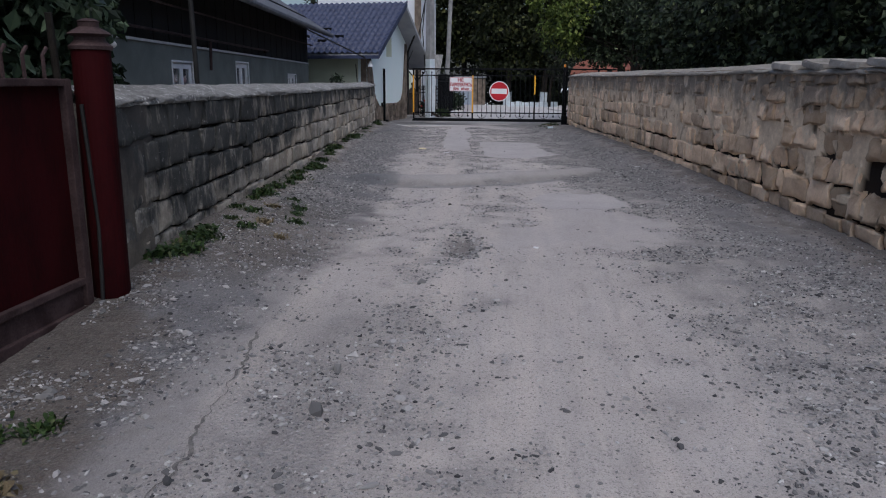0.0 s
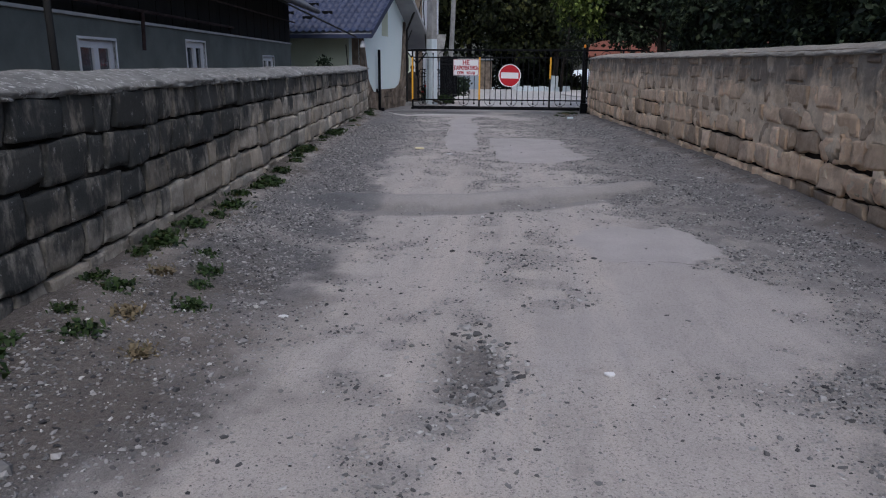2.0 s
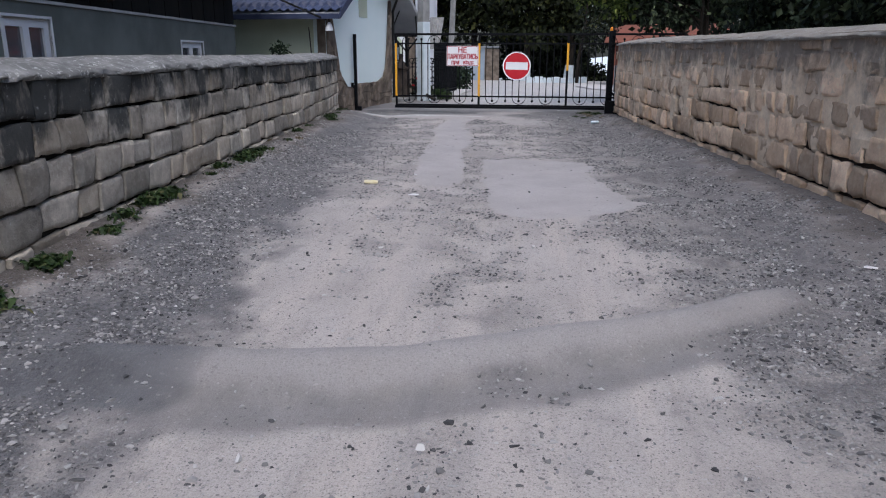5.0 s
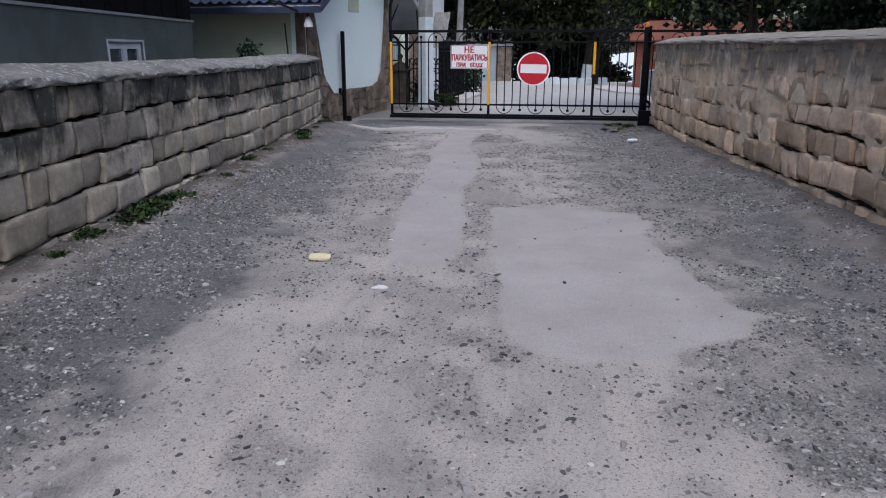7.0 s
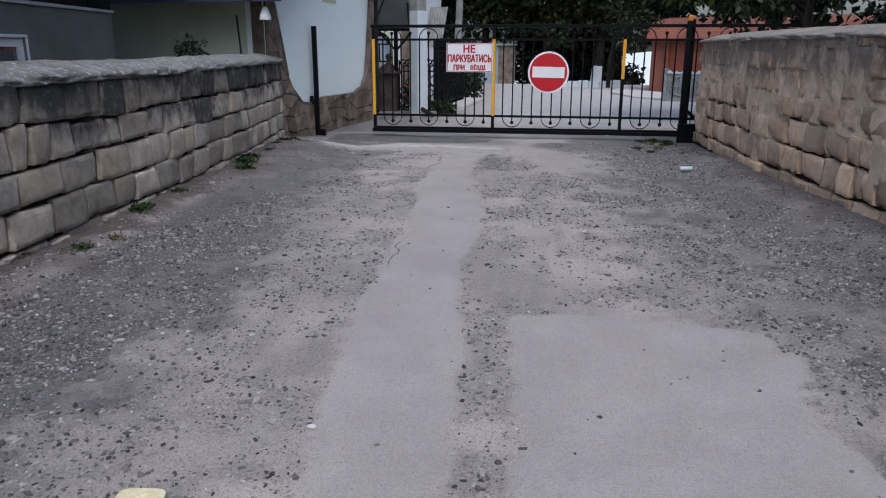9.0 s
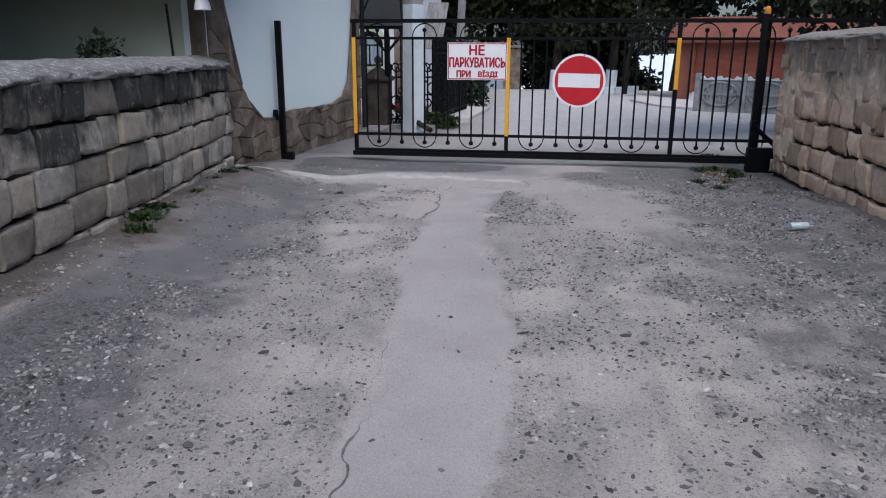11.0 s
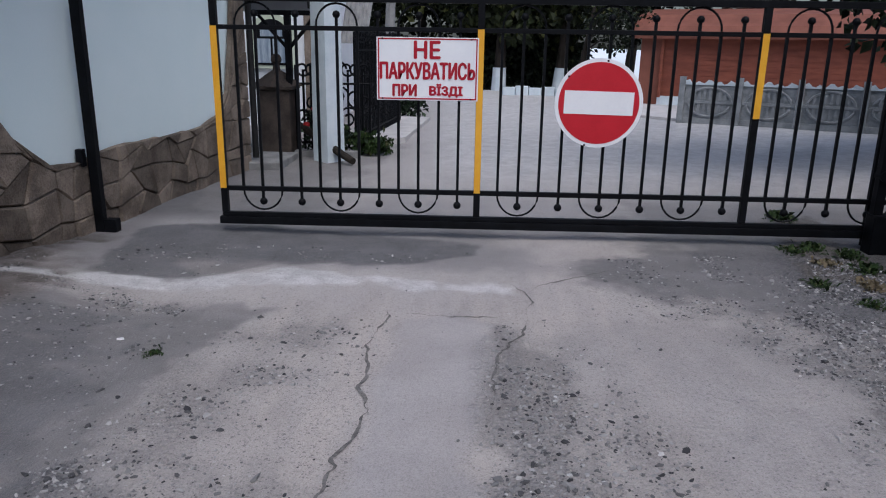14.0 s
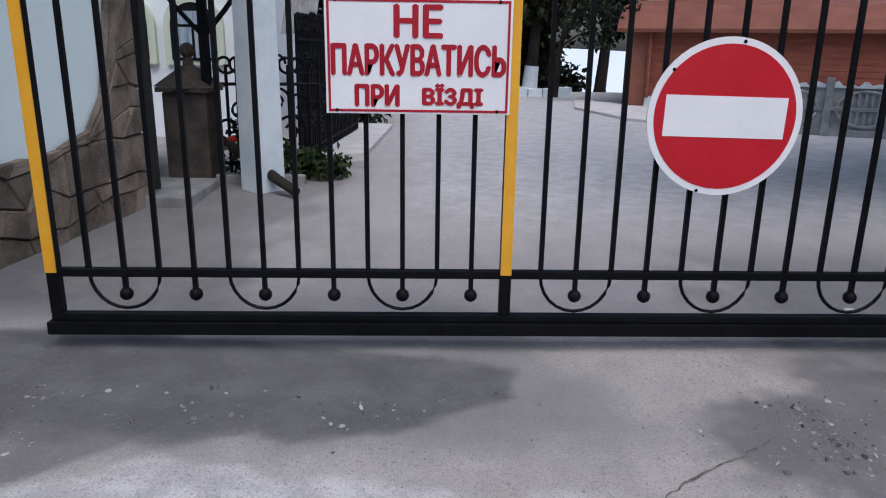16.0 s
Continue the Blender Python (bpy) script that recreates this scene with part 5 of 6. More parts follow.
bmesh.ops.transform(pm, matrix=pose(-3.45, 29.0, 4.0, 0, 0, 6), verts=r["verts"])
shaft = part("shaft", pm, M_CONC, pole)
pm = bmesh.new()
r = bmesh.ops.create_cone(pm, cap_ends=True, segments=4, radius1=0.206, radius2=0.1855, depth=2.28)
bmesh.ops.transform(pm, matrix=pose(-3.45, 29.0, 1.2, 0, 0, 6), verts=r["verts"])
part("whitewash", pm, M_LIMEWASH, shaft, "whitewashed lower part")
far_pole = thing("far_pole", (-3.5, 38, 0.1), "slim grey concrete pole", "pole")
part("shaft", tube(bmesh.new(), [(-3.7, 38, 0), (-3.4, 38, 7.5)], [0.13, 0.09], 8), M_CONC, far_pole)

pillar = thing("gate_pillar", (-4.2, 29.4, 0.1), "brown stone gate pillar with ball finial", "pillar")
part("shaft", boxed(-4.42, -4.0, 29.2, 29.62, 0.05, 0.98, bevel=0.015), M_BROWN, pillar)
pm = bmesh.new()
r = bmesh.ops.create_cone(pm, cap_ends=True, segments=4, radius1=0.36, radius2=0.07, depth=0.2)
bmesh.ops.transform(pm, matrix=pose(-4.21, 29.41, 1.125), verts=r["verts"])
box(pm, -4.465, -3.955, 29.155, 29.665, 0.985, 1.03)
cap = part("cap", pm, M_BROWN, pillar)
part("finial", ball(lathe(bmesh.new(), (-4.21, 29.41, 1.2), [(0.06, 0), (0.05, 0.06), (0.04, 0.12)], 12), (-4.21, 29.41, 1.37), 0.075), M_BROWN, cap)
tagged(part("doorstep", boxed(-4.5, -3.9, 28.2, 29.15, 0.0, 0.17, bevel=0.02), M_CONC), "worn concrete step beside the pillar", "step")
bed = tagged(part("flower_bed_edge", boxed(-3.99, -3.1, 29.3, 29.4, 0.0, 0.17, bevel=0.015), M_CONC), "concrete edging of the flower bed", "edging")


def scroll(c, r, ax, turns=1.4, flip=1):
    out = []
    for i in range(26):
        t = i / 25
        a = flip * t * turns * 2 * math.pi
        q = r * (1 - 0.75 * t)
        out.append((c[0] + ax[0] * q * math.cos(a), c[1] + ax[1] * q * math.cos(a), c[2] + q * math.sin(a)))
    return out


def iron_panel(name, p, q, z0, z1, seed, label):
    rng = random.Random(seed)
    t = thing(name, (p[0], p[1], z0), label, "fence")
    L = math.hypot(q[0] - p[0], q[1] - p[1])
    ax = ((q[0] - p[0]) / L, (q[1] - p[1]) / L)
    for z in (z0 + 0.1, z1 - 0.25):
        part("rail", tube(bmesh.new(), [(p[0], p[1], z), (q[0], q[1], z)], 0.018, 6), M_BLACK, t)
    n = max(2, int(L / 0.1))
    for i in range(n + 1):
        x, y = p[0] + ax[0] * L * i / n, p[1] + ax[1] * L * i / n
        part("rod", tube(bmesh.new(), [(x, y, z0), (x, y, z1 - 0.06 * (i % 2))], 0.017, 6), M_BLACK, t)
    for i in range(int(L / 0.12)):
        u = 0.1 + i * 0.12
        c = (p[0] + ax[0] * u, p[1] + ax[1] * u, rng.uniform(z0 + 0.35, z1 - 0.35))
        part("scroll", tube(bmesh.new(), scroll(c, rng.uniform(0.1, 0.17), ax, 1.4, rng.choice((1, -1))), 0.015, 5), M_BLACK, t)
        part("scroll", tube(bmesh.new(), scroll((c[0], c[1], z1 - 0.05), 0.11, ax, 1.2, rng.choice((1, -1))), 0.015, 5), M_BLACK, t)
    return t


iron_panel("iron_railing", (-3.98, 29.5), (-3.0, 29.75), 0.16, 1.3, 3, "black wrought iron railing with scrolls")
iron_panel("iron_gate", (-3.25, 30.0), (-2.95, 33.6), 0.18, 1.75, 4, "tall black wrought iron gate standing along the drive")
canopy = thing("porch_canopy", (-4.2, 29.4, 1.5), "black iron bracket frame under the eave", "canopy")
part("beam", boxed(-4.55, -3.6, 29.3, 29.36, 1.93, 1.99), M_BLACK, canopy)
part("post", boxed(-4.06, -3.98, 29.3, 29.38, 1.0, 1.94), M_BLACK, canopy)
part("brace", tube(bmesh.new(), [(-4.02, 29.34, 1.5), (-3.8, 29.34, 1.75), (-3.66, 29.34, 1.93)], 0.025, 6), M_BLACK, canopy)
part("brace", tube(bmesh.new(), [(-4.02, 29.34, 1.5), (-4.25, 29.34, 1.75), (-4.4, 29.34, 1.93)], 0.025, 6), M_BLACK, canopy)
xs_c = np.linspace(-4.06, -3.56, 61)
rib = 0.016 * np.cos((xs_c + 4.06) / 0.083 * 2 * math.pi)
cv = np.concatenate([np.stack([xs_c + dx, y0 + rib + off, np.full(61, z)], 1) for off in (0.0, 0.004) for dx, y0, z in ((0.0, 33.4, 1.6), (0.12, 33.9, 2.7))])
cf = np.concatenate([grid_faces(2, 61), grid_faces(2, 61)[:, ::-1] + 122])
tagged(part("corrugated_sheet", np_mesh("corrugated_sheet", cv, cf), M_CONC), "grey corrugated sheet over the side gate", "sheet")
slab = tagged(part("drive_slab", prism(bmesh.new(), [(-3.5, 30.4), (-2.62, 31.0), (-2.42, 34.5), (-3.3, 34.6)], 0.12, pose(0, 0, 0.05)), M_PAVE), "pale paved drive slab", "paving", kind="structure")
rose = thing("rose_bush", (-3.7, 29.8, 0.15), "rose bush with red flowers by the pole", "bush")
part("leaves", leaf_cloud("leaves", crown_clumps((-3.65, 29.7, 0.45), 0.35, 0.2, 0.35, 20, 0.16, 440), 40, 0.07, 441), M_LEAF_BUSH, rose)
for p in ((-3.72, 29.45, 0.72), (-3.85, 29.5, 0.5), (-3.62, 29.48, 0.62)):
    part("flower", ball(bmesh.new(), p, 0.05, 1, 1, 0.8, 8), M_ROSE, rose, "red rose")
weedbed = thing("herb_clump", (-3.1, 29.6, 0.1), "green herbs at the pole's foot", "plant")
part("leaves", leaf_cloud("leaves", crown_clumps((-3.05, 29.7, 0.25), 0.35, 0.25, 0.2, 16, 0.14, 442), 40, 0.08, 443), M_WEED, weedbed)
tagged(part("old_log", tube(bmesh.new(), [(-4.02, 29.62, 0.5), (-3.64, 29.24, 0.36), (-3.28, 28.82, 0.22), (-3.07, 28.62, 0.14)], [0.05, 0.055, 0.05, 0.045], 10), M_BARK), "weathered log leaning behind the pole's foot", "log")
hedge = thing("drive_bush", (-3.0, 34.8, 0.1), "green bush at the end of the drive", "bush")
part("leaves", leaf_cloud("leaves", crown_clumps((-3.1, 35.2, 0.6), 0.5, 0.5, 0.5, 22, 0.25, 444), 60, 0.12, 445), M_LEAF_BUSH, hedge)

blue = thing("blue_garage", (-4.2, 46.3, 0), "pale blue garage with a stone pillar", "garage")
part("wall", boxed(-6.2, -2.75, 46.0, 46.3, -0.1, 1.75), M_BLUE, blue)
part("pillar", boxed(-2.74, -2.0, 45.95, 46.3, -0.1, 1.7), M_CLAD, blue, "rough stone pillar")
part("roof", boxed(-6.3, -1.95, 45.85, 47.4, 1.76, 1.84), M_SOFFIT, blue)
kerb_rng = random.Random(8)
for i in range(7):
    x0 = -0.55 + i * 0.42
    tagged(part("kerb_block", boxed(x0, x0 + 0.4, 43.4 - i * 0.05, 43.75 - i * 0.05, 0.0, 0.36 + kerb_rng.uniform(-0.03, 0.03), bevel=0.02), M_LIMEWASH), "whitewashed kerb block at the yard's end", "kerb block", "kerb blocks")
tagged(part("pavement", prism(bmesh.new(), [(1.6, 38.9), (2.1, 36.2), (2.9, 35.2), (3.4, 35.1), (3.4, 38.6), (2.2, 42)], 0.09, pose(0, 0, 0.07)), M_PAVE), "pale concrete pavement by the shed", "pavement", kind="structure")

# ornamental concrete fence
FD = Vector((3.18, -1.4, 0)).normalized()
FB = Matrix(((FD.x, -FD.y, 0, 2.84), (FD.y, FD.x, 0, 35.12), (0, 0, 1, 0.05), (0, 0, 0, 1)))
fence = thing("concrete_fence", (2.84, 35.12, 0.05), "grey ornamental cast concrete fence", "fence")
for k in range(5):
    u = k * 1.12
    part("post", boxed(u - 0.06, u + 0.06, -0.07, 0.07, 0, 1.0, m=FB, bevel=0.012), M_FENCE, fence)
    a, b = u + 0.062, u + 1.058
    pan = part("panel", boxed(a, b, 0.0, 0.03, 0.02, 0.86, m=FB), M_FENCE, fence)
    part("plinth_board", boxed(a, b, -0.025, 0.05, 0.0, 0.16, m=FB, bevel=0.01), M_FENCE, pan)
    part("rail", boxed(a, b, -0.03, 0.0, 0.46, 0.53, m=FB, bevel=0.008), M_FENCE, pan)
    crest = [(a, 0.84)] + [(a + (b - a) * i / 16, 0.9 + 0.035 * math.sin(i * 1.9) + 0.02 * math.cos(i * 0.8)) for i in range(17)] + [(b, 0.84)]
    part("crest", prism(bmesh.new(), crest, 0.07, FB @ Matrix(((1, 0, 0, 0), (0, 0, 1, -0.03), (0, 1, 0, 0), (0, 0, 0, 1)))), M_LIMEWASH, pan, "pale wavy crest")
    c = (a + b) / 2
    for sgn in (1, -1):
        pts = [FB @ Vector((c + 0.42 * math.cos(t), -0.015, 0.495 + sgn * 0.29 * math.sin(t))) for t in np.linspace(0.05, math.pi - 0.05, 12)]
        part("arc", tube(bmesh.new(), pts, 0.028, 6), M_FENCE, pan)
        for i in range(-3, 4):
            h = 0.29 * math.sqrt(max(0.0, 1 - (i * 0.1 / 0.42) ** 2)) - 0.03
            part("baluster", boxed(c + i * 0.1 - 0.022, c + i * 0.1 + 0.022, -0.03, 0.0, 0.54 if sgn > 0 else 0.45 - h + 0.03, 0.5 + h if sgn > 0 else 0.455, m=FB), M_FENCE, pan)

# orange shed
SD = Vector((4.6, -2.1, 0)).normalized()
SB = Matrix(((SD.x, -SD.y, 0, 3.15), (SD.y, SD.x, 0, 40.6), (0, 0, 1.03, 0), (0, 0, 0, 1)))
shed = thing("orange_shed", (5, 39, 0), "orange clad shed with a terracotta roof", "shed")
part("wall", boxed(0.0, 0.55, 0.0, 0.2, 0.0, 1.85, m=SB), M_SHED_ROOF, shed, "plain orange wall end")
part("wall", boxed(0.551, 11.0, 0.05, 0.25, 0.0, 1.85, m=SB), M_SHED, shed)
for i in range(11):
    part("siding_board", boxed(0.56, 11.0, 0.018, 0.049, 0.33 + i * 0.138, 0.33 + i * 0.138 + 0.13, m=SB), M_SHED, shed)
part("side_wall", boxed(0.0, 0.2, 0.201, 5.0, 0.0, 1.85, m=SB), M_SHED_ROOF, shed)
part("plinth", boxed(0.55, 11.0, -0.01, 0.048, 0.0, 0.33, m=SB), M_LIMEWASH, shed, "whitewashed plinth")
part("roof", prism(bmesh.new(), [(-0.3, 1.82), (-0.32, 1.9), (-0.1, 2.15), (0.5, 2.45), (2.6, 2.7), (5.0, 2.1), (5.0, 1.9)], 11.6, SB @ Matrix(((0, 0, 1, -0.2), (1, 0, 0, 0), (0, 1, 0, 0), (0, 0, 0, 1)))), M_SHED_ROOF, shed)
part("downpipe", tube(bmesh.new(), [SB @ Vector((0.6, -0.08, 0.3)), SB @ Vector((0.6, -0.08, 1.8))], 0.05, 8), M_SHED, shed)

# distant haze beyond the valley
kb = Nodes("distant_haze")
hz = kb.ramp(kb.noise(0.01, 3), 0.3, 0.7)
hazecol = kb.mix(hz, (0.55, 0.6, 0.66), (0.68, 0.72, 0.77))
kb.link(hazecol, kb.b.inputs["Emission Color"])
kb.b.inputs["Emission Strength"].default_value = 0.55
M_HAZE = kb.done(hazecol, 1.0)
hx = np.linspace(-900, 900, 90)
ht = 6 + 22 * vnoise(hx, hx * 0, 160, 77) + 5 * vnoise(hx, hx * 0, 40, 78)
hv = np.concatenate([np.stack([hx, np.full(90, 700.0), np.full(90, -60.0)], 1), np.stack([hx, np.full(90, 700.0), ht - 18], 1)])
tagged(part("backdrop", np_mesh("backdrop", hv, grid_faces(2, 90)), M_HAZE), "pale hazy hills far beyond the valley", "backdrop", kind="structure")

# ---- red gate and post ----
redpost = thing("red_gate_post", (-2.43, 4.0, 0.05), "dark red round steel gate post with worn cap", "post")
part("pipe", rod(bmesh.new(), (-2.44, 4.0, -0.1), (-2.42, 4.0, 1.6), 0.105, 28), M_RED, redpost)
part("cap", lathe(bmesh.new(), (-2.42, 4.0, 1.6), [(0.115, 0), (0.118, 0.02), (0.085, 0.05), (0.08, 0.07), (0.118, 0.085), (0.1, 0.1), (0.055, 0.125), (0.055, 0.15), (0.06, 0.155), (0.03, 0.17)], 24), M_RUSTY, redpost, "weathered stepped cap")
redgate = thing("red_gate", (-2.5, 2.5, 0.1), "dark red sheet steel yard gate", "gate")
part("sheet", boxed(-2.52, -2.512, 1.0, 3.86, 0.12, 1.42), M_RED, redgate)
for a in ((-2.53, -2.47, 3.80, 3.86, 0.08, 1.44), (-2.53, -2.47, 1.0, 3.80, 1.4, 1.44), (-2.53, -2.47, 1.0, 3.80, 0.08, 0.14), (-2.52, -2.475, 1.0, 3.80, 0.27, 0.31)):
    part("frame_bar", boxed(*a, bevel=0.006), M_RUSTY, redgate)
part("lower_sheet", boxed(-2.515, -2.5, 1.0, 3.80, 0.14, 0.27), M_RUSTY, redgate)
part("stop_bar", tube(bmesh.new(), [(-2.44, 3.885, 1.3), (-2.42, 3.9, 0.6), (-2.43, 3.88, 0.15)], 0.012, 6), M_CABLE, redgate)
for i in range(14):
    part("spike", tube(bmesh.new(), [(-2.5, 1.6 + i * 0.16, 1.43), (-2.5, 1.6 + i * 0.16, 1.56), (-2.5, 1.64 + i * 0.16, 1.6)], 0.01, 5), M_RUSTY, redgate)
tagged(part("old_stake", tube(bmesh.new(), [(-2.72, 4.12, 0.1), (-2.66, 4.05, 1.0), (-2.62, 3.95, 1.8)], [0.025, 0.022, 0.02], 6), M_BARK), "weathered stake behind the gate post", "stake")

# cables
for pts in (((-5.5, 12, 3.3), (-5.6, 17, 2.95), (-5.3, 21, 2.55), (-4.75, 23.2, 2.15)), ((-3.45, 29, 5.5), (-3.9, 28.9, 3.2), (-4.3, 28.7, 2.2), (-4.4, 28.6, 2.05)), ((-3.5, 29, 6.2), (-3.75, 29, 3.4), (-3.65, 29, 2.0))):
    tagged(part("cable", tube(bmesh.new(), pts, 0.022, 6), M_CABLE), "sagging black power cable", "cable")

# ---- small things on the ground ----
gzv = lambda x, y: ground_z(x, y)
tin = thing("tin_lid", (-1.9, 14.68, gzv(-1.9, 14.68)), "flattened gold tin lid on the road", "litter")
tz = gzv(-1.9, 14.68)
TMx = pose(-1.9, 14.68, tz + 0.012, 4, 3, 12)
part("plate", prism(bmesh.new(), [(0.075 * math.copysign(abs(math.cos(a)) ** 0.5, math.cos(a)), 0.055 * math.copysign(abs(math.sin(a)) ** 0.5, math.sin(a))) for a in np.linspace(0, 2 * math.pi, 24, endpoint=False)], 0.014, TMx), M_TIN, tin)
for rr in (0.02, 0.035):
    part("ring", tube(bmesh.new(), [TMx @ Vector((0.02 + rr * math.cos(a), rr * math.sin(a), 0.016)) for a in np.linspace(0, 5.6, 16)], 0.003, 5), M_TIN, tin)
can = thing("drink_can", (1.0, 21.5, gzv(1.0, 21.5)), "crushed pale blue drink can lying on gravel", "litter")
cz_ = gzv(1.0, 21.5)
part("can_body", rod(bmesh.new(), (0.93, 21.5, cz_ + 0.033), (1.07, 21.53, cz_ + 0.036), 0.03, 16), M_CAN, can)
part("can_rim", rod(bmesh.new(), (1.071, 21.53, cz_ + 0.036), (1.08, 21.532, cz_ + 0.036), 0.026, 16), M_SIGN_BACK, can)
lit_rng = random.Random(5)
for x, y, s in ((-1.35, 14.15, 0.05), (0.2, 6.0, 0.03), (-1.55, 6.6, 0.03), (-1.5, 15.2, 0.02), (2.0, 12.0, 0.05), (-3.4, 23.0, 0.02), (0.45, 25.8, 0.03)):
    z = gzv(x, y)
    bm = prism(bmesh.new(), [(s * lit_rng.uniform(0.7, 1.2) * math.cos(a), s * 0.7 * lit_rng.uniform(0.6, 1.2) * math.sin(a)) for a in np.linspace(0, 2 * math.pi, 7, endpoint=False)], 0.008, pose(x, y, z + 0.004, lit_rng.uniform(-6, 6), lit_rng.uniform(-6, 6), 0))
    tagged(part("paper_scrap", bm, M_PAPER), "crumpled white scrap on the road", "litter", "road litter")


def weed(x, y, r, n, seed, material, label):
    rng = np.random.RandomState(seed)
    V, F = [], []
    for i in range(n * 3):
        a, el, L = rng.uniform(0, 6.283), rng.uniform(0.25, 1.3), r * rng.uniform(0.35, 0.85)
        px, py = x + rng.normal() * r * 0.4, y + rng.normal() * r * 0.5
        px = max(px, float(left_face(py)) + 0.02) if px < 0 else px
        d = np.array([math.cos(a) * math.cos(el), math.sin(a) * math.cos(el), math.sin(el)])
        s = np.array([-math.sin(a), math.cos(a), 0]) * L * rng.uniform(0.1, 0.22)
        p = np.array([px, py, 0.0])
        k = len(V)
        V += [p - s * 0.2, p + s * 0.2, p + d * L * 0.55 + s, p + d * L * 0.55 - s, p + d * L * 0.9 - np.array([0, 0, 0.25 * L])]
        F += [(k, k + 1, k + 2), (k, k + 2, k + 3), (k + 3, k + 2, k + 4)]
    V = np.array(V)
    zz = ground_fields(V[:, 0], V[:, 1])[0]
    V[:, 2] += zz - 0.005
    t = thing("weed_clump", (x, y, ground_z(x, y)), label, "weed", "weeds along the lane")
    part("leaves", np_mesh("leaves", V, F), material, t)
    return t


wr = random.Random(21)
for y, r in ((4.75, 0.13), (5.05, 0.11), (5.3, 0.13), (6.1, 0.07), (6.6, 0.08), (7.2, 0.09), (7.7, 0.11), (8.1, 0.12), (8.5, 0.09), (8.9, 0.12), (9.4, 0.1), (9.9, 0.1), (10.3, 0.14), (11.0, 0.12), (11.7, 0.1), (12.6, 0.14), (13.0, 0.12), (13.9, 0.07), (14.8, 0.12), (15.3, 0.13), (15.8, 0.1), (16.9, 0.07), (18.0, 0.1), (18.7, 0.07), (20.2, 0.1), (20.8, 0.11), (21.6, 0.07), (22.4, 0.06), (4.9, 0.12), (5.6, 0.09), (7.45, 0.13), (10.1, 0.12), (12.1, 0.11), (12.8, 0.14), (14.4, 0.1), (15.05, 0.13), (15.55, 0.12), (20.5, 0.12), (22.9, 0.09), (23.3, 0.09)):
    weed(float(left_face(y)) + wr.uniform(0.08, 0.24), y, r * 1.1, int(45 * r / 0.1), wr.randint(0, 9999), M_WEED, "green weeds at the foot of the wall")
for x, y, r, m in ((-2.3, 5.9, 0.1, M_WEED), (-2.25, 6.2, 0.08, M_STRAW), (-2.45, 6.5, 0.1, M_WEED), (-2.15, 6.85, 0.07, M_WEED), (-2.4, 6.9, 0.09, M_STRAW), (-2.05, 6.5, 0.09, M_WEED), (-2.2, 7.1, 0.09, M_WEED), (-2.0, 5.85, 0.08, M_STRAW), (-2.35, 7.4, 0.08, M_WEED), (-2.0, 2.3, 0.12, M_WEED), (-1.85, 2.45, 0.1, M_WEED), (-2.1, 2.0, 0.11, M_STRAW), (-1.75, 2.0, 0.1, M_STRAW), (1.25, 24.55, 0.13, M_WEED), (1.05, 24.75, 0.1, M_STRAW), (1.35, 25.0, 0.12, M_WEED), (0.95, 25.1, 0.1, M_WEED), (1.15, 25.2, 0.12, M_WEED), (0.8, 24.3, 0.09, M_WEED), (0.95, 23.9, 0.08, M_WEED), (1.1, 24.2, 0.1, M_STRAW), (-3.16, 22.85, 0.05, M_WEED), (1.3, 23.3, 0.07, M_STRAW), (1.3, 26.2, 0.15, M_WEED), (-4.1, 16.6, 0.07, M_STRAW), (-3.5, 17.2, 0.06, M_STRAW)):
    weed(x, y, r, 40, wr.randint(0, 9999), m, "patch of low weeds and dry grass")
yard_weed = thing("garden_sprig", (-5.7, 22.9, 0.8), "leafy shoots growing behind the wall", "plant")
part("leaves", leaf_cloud("leaves", crown_clumps((-5.7, 22.9, 1.45), 0.3, 0.2, 0.25, 12, 0.12, 450), 16, 0.09, 451), M_LEAF_BUSH, yard_weed)
part("stem", tube(bmesh.new(), [(-5.7, 22.9, 0), (-5.7, 22.9, 1.4)], 0.012, 5), M_BARK, yard_weed)
tagged(part("garden_stake", tube(bmesh.new(), [(-5.05, 23.3, 0.2), (-5.2, 23.4, 2.0)], 0.015, 5), M_CABLE), "thin dark stake leaning on the mint side wall", "stake")

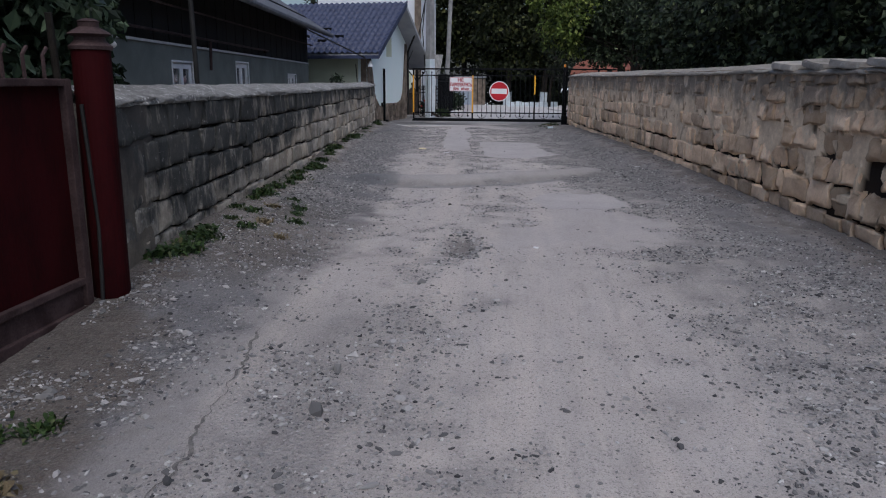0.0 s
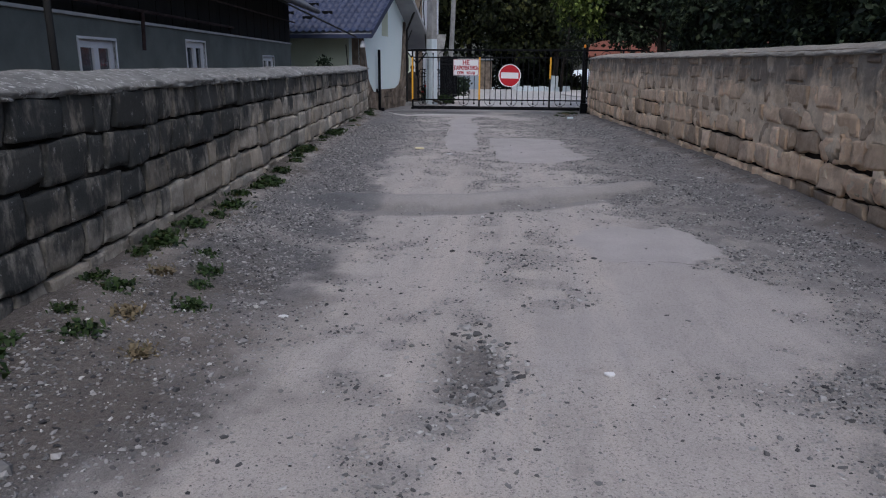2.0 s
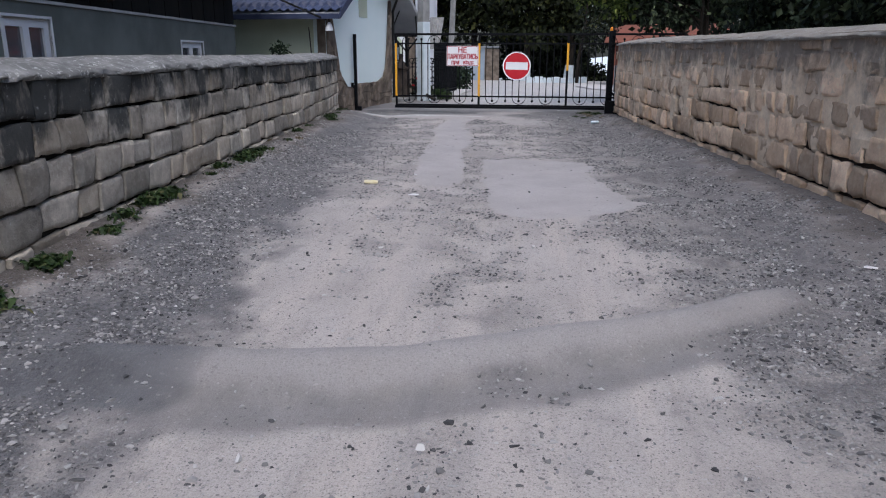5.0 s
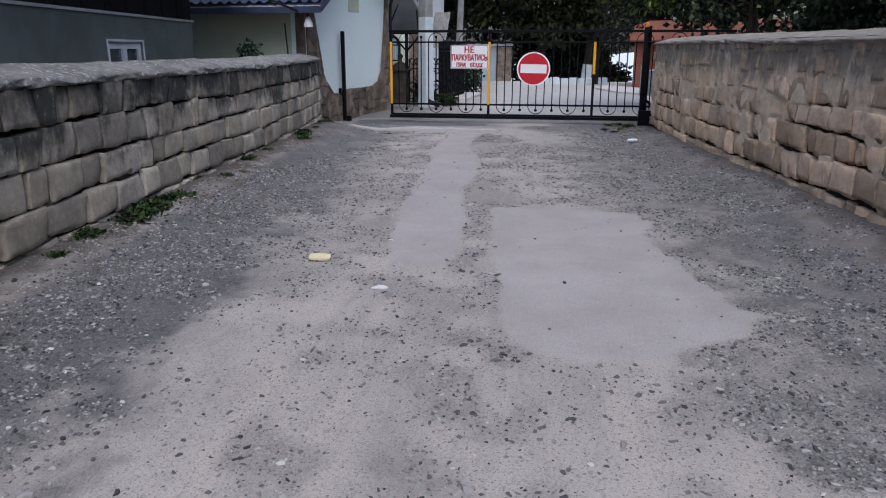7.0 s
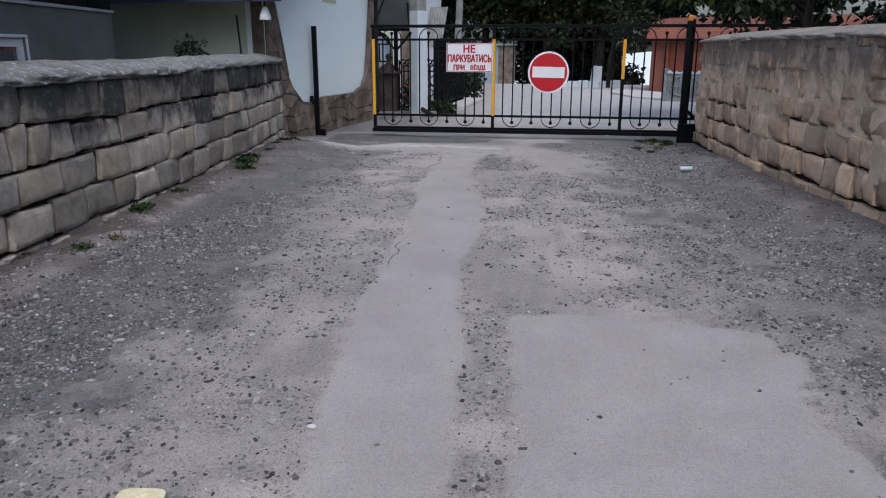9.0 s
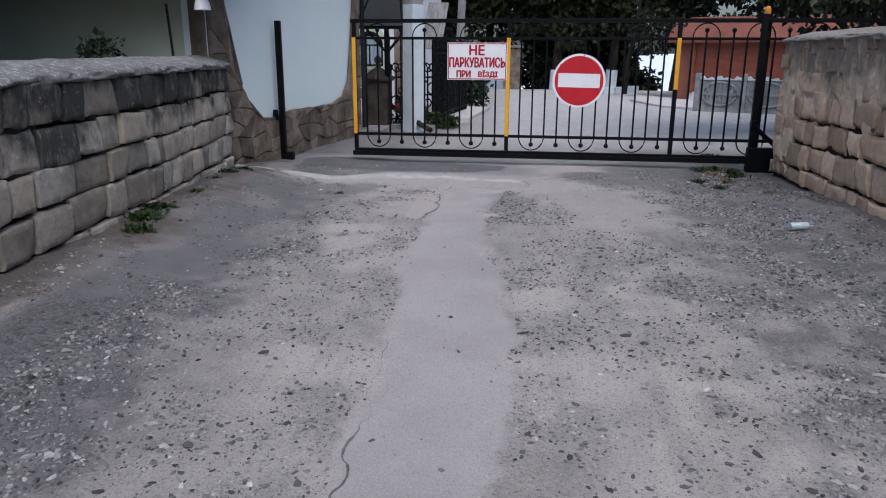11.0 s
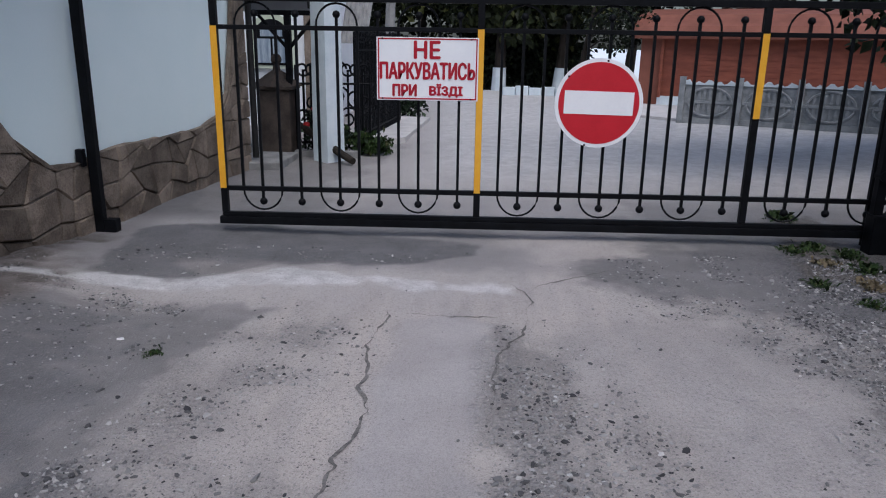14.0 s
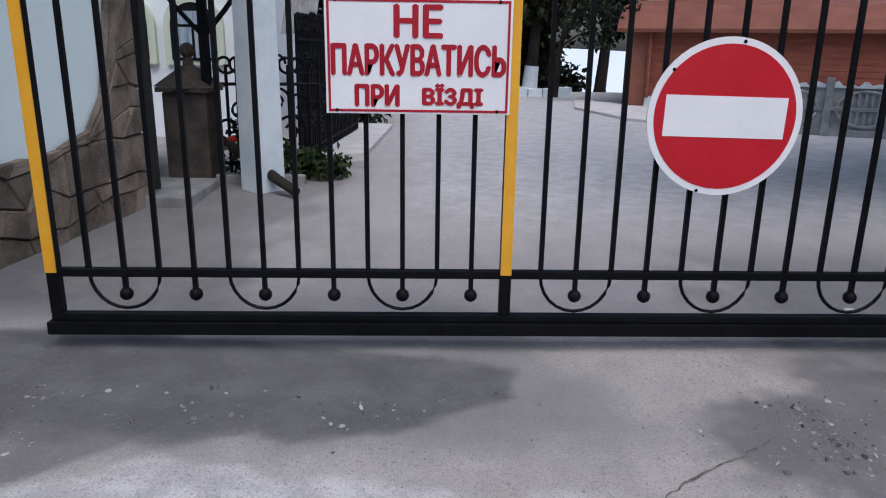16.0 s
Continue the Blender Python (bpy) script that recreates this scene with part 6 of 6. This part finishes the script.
# ---- loose stones ----
def scatter_stones(name, n, y0, y1, smin, smax, seed, label, weight, x_end=9.0, at=None):
    rng = np.random.RandomState(seed)
    y = rng.uniform(y0, y1, n * 6)
    u = rng.rand(n * 6)
    x = left_face(y) + 0.1 + u * (right_face(y) - left_face(y) - 0.2)
    z, f = ground_fields(x, y)
    keep = rng.rand(n * 6) < smooth(0.12, 0.62, vnoise(x, y, 0.3, 511)) * np.clip(weight + f["gravel"] * 0.95 + 0.15 * f["soil"] - 0.9 * f["patch"] * (1 - weight), 0.004, 1)
    keep &= x < x_end
    x, y, z = x[keep][:n], y[keep][:n], z[keep][:n]
    if at is not None:
        x, y = at
        z = ground_fields(x, y)[0]
    n = len(x)
    s = smin * (smax / smin) ** (rng.rand(n) ** 2.2)
    ph = (1 + 5 ** 0.5) / 2
    ico = np.array([(-1, ph, 0), (1, ph, 0), (-1, -ph, 0), (1, -ph, 0), (0, -1, ph), (0, 1, ph), (0, -1, -ph), (0, 1, -ph), (ph, 0, -1), (ph, 0, 1), (-ph, 0, -1), (-ph, 0, 1)]) / 1.9
    tri = np.array([(0, 11, 5), (0, 5, 1), (0, 1, 7), (0, 7, 10), (0, 10, 11), (1, 5, 9), (5, 11, 4), (11, 10, 2), (10, 7, 6), (7, 1, 8), (3, 9, 4), (3, 4, 2), (3, 2, 6), (3, 6, 8), (3, 8, 9), (4, 9, 5), (2, 4, 11), (6, 2, 10), (8, 6, 7), (9, 8, 1)])
    v = ico[None] * (1 + (rng.rand(n, 12, 1) - 0.5) * 0.95) * np.stack([rng.uniform(0.7, 1.6, n), rng.uniform(0.5, 1.0, n), rng.uniform(0.35, 0.8, n)], 1)[:, None]
    a = rng.uniform(0, 6.283, n)
    ca, sa = np.cos(a)[:, None], np.sin(a)[:, None]
    vx, vy = v[..., 0] * ca - v[..., 1] * sa, v[..., 0] * sa + v[..., 1] * ca
    V = np.stack([x[:, None] + vx * s[:, None], y[:, None] + vy * s[:, None], z[:, None] + (v[..., 2] + 0.15) * s[:, None]], 2).reshape(-1, 3)
    F = (tri[None] + (np.arange(n) * 12)[:, None, None]).reshape(-1, 3)
    me = np_mesh(name, V, F)
    me.materials.append(M_PEBBLE)
    return tagged(new(name, me), label, "gravel", kind="stuff")


kp = Nodes("pebbles")
pc = kp.mix(kp.math("POWER", kp.island(), 1.15), (0.04, 0.04, 0.044), (0.4, 0.39, 0.385))
pc = kp.mix(kp.ramp(kp.island(), 0.965, 1.0), pc, (0.55, 0.54, 0.53))
kp.bump(kp.noise(180, 3), 0.4, 0.003)
M_PEBBLE = kp.done(pc, 0.92)
scatter_stones("gravel", 120000, 1.4, 24.9, 0.004, 0.0135, 501, "fine grey gravel lying loose on the lane", 0.05)
scatter_stones("pebbles", 9500, 1.4, 24.9, 0.007, 0.021, 502, "scattered larger pebbles on the lane", 0.07)
hr = np.random.RandomState(77)
ha, hd = hr.uniform(-1.3, 2.2, 190), 1 + hr.normal(0, 0.22, 190)
scatter_stones("pothole_stones", 190, 5.6, 6.5, 0.009, 0.026, 504, "loose stones along the pothole's rim", 0.0, 9.0, (-0.47 + 0.2 * hd * np.cos(ha), 6.02 + 0.4 * hd * np.sin(ha)))
scatter_stones("rubble", 220, 1.6, 5.0, 0.014, 0.04, 503, "chunky broken stones along the asphalt edge", 0.0, -0.4)

# ---- blocks of the walls ----
lay_blocks(wall_left, L0, L1, left_face, 1, zbL, ztL, (0.0, 0.13, 0.34, 0.55, 0.765, 0.985), (0.18, 0.5), BLOCKS_L, 31, None, (-0.016, 0.013), lambda k: 0.026)
SUNK = lambda y, h: (-0.016, 0.014) if y < 9.3 or h < 0.34 else ((-0.022, 0.008) if h < 0.6 else (-0.026, 0.007))
HOLLOW = lambda y, h: (8.5 < y < 8.9 and 0.4 < h < 0.58) or (6.35 < y < 6.7 and 0.3 < h < 0.45)
lay_blocks(wall_right, 4.6, R1, right_face, -1, zbR, ztR, (0.0, 0.12, 0.3, 0.47, 0.62, 0.77, 0.9, 0.985), (0.16, 0.5), BLOCKS_R, 33, HOLLOW, SUNK, lambda k: 0.036 if k < 0.55 else 0.03, lambda y, lo: y < 9.6 and lo > 0.1 or y < 10.5 and 0.1 < lo < 0.4)
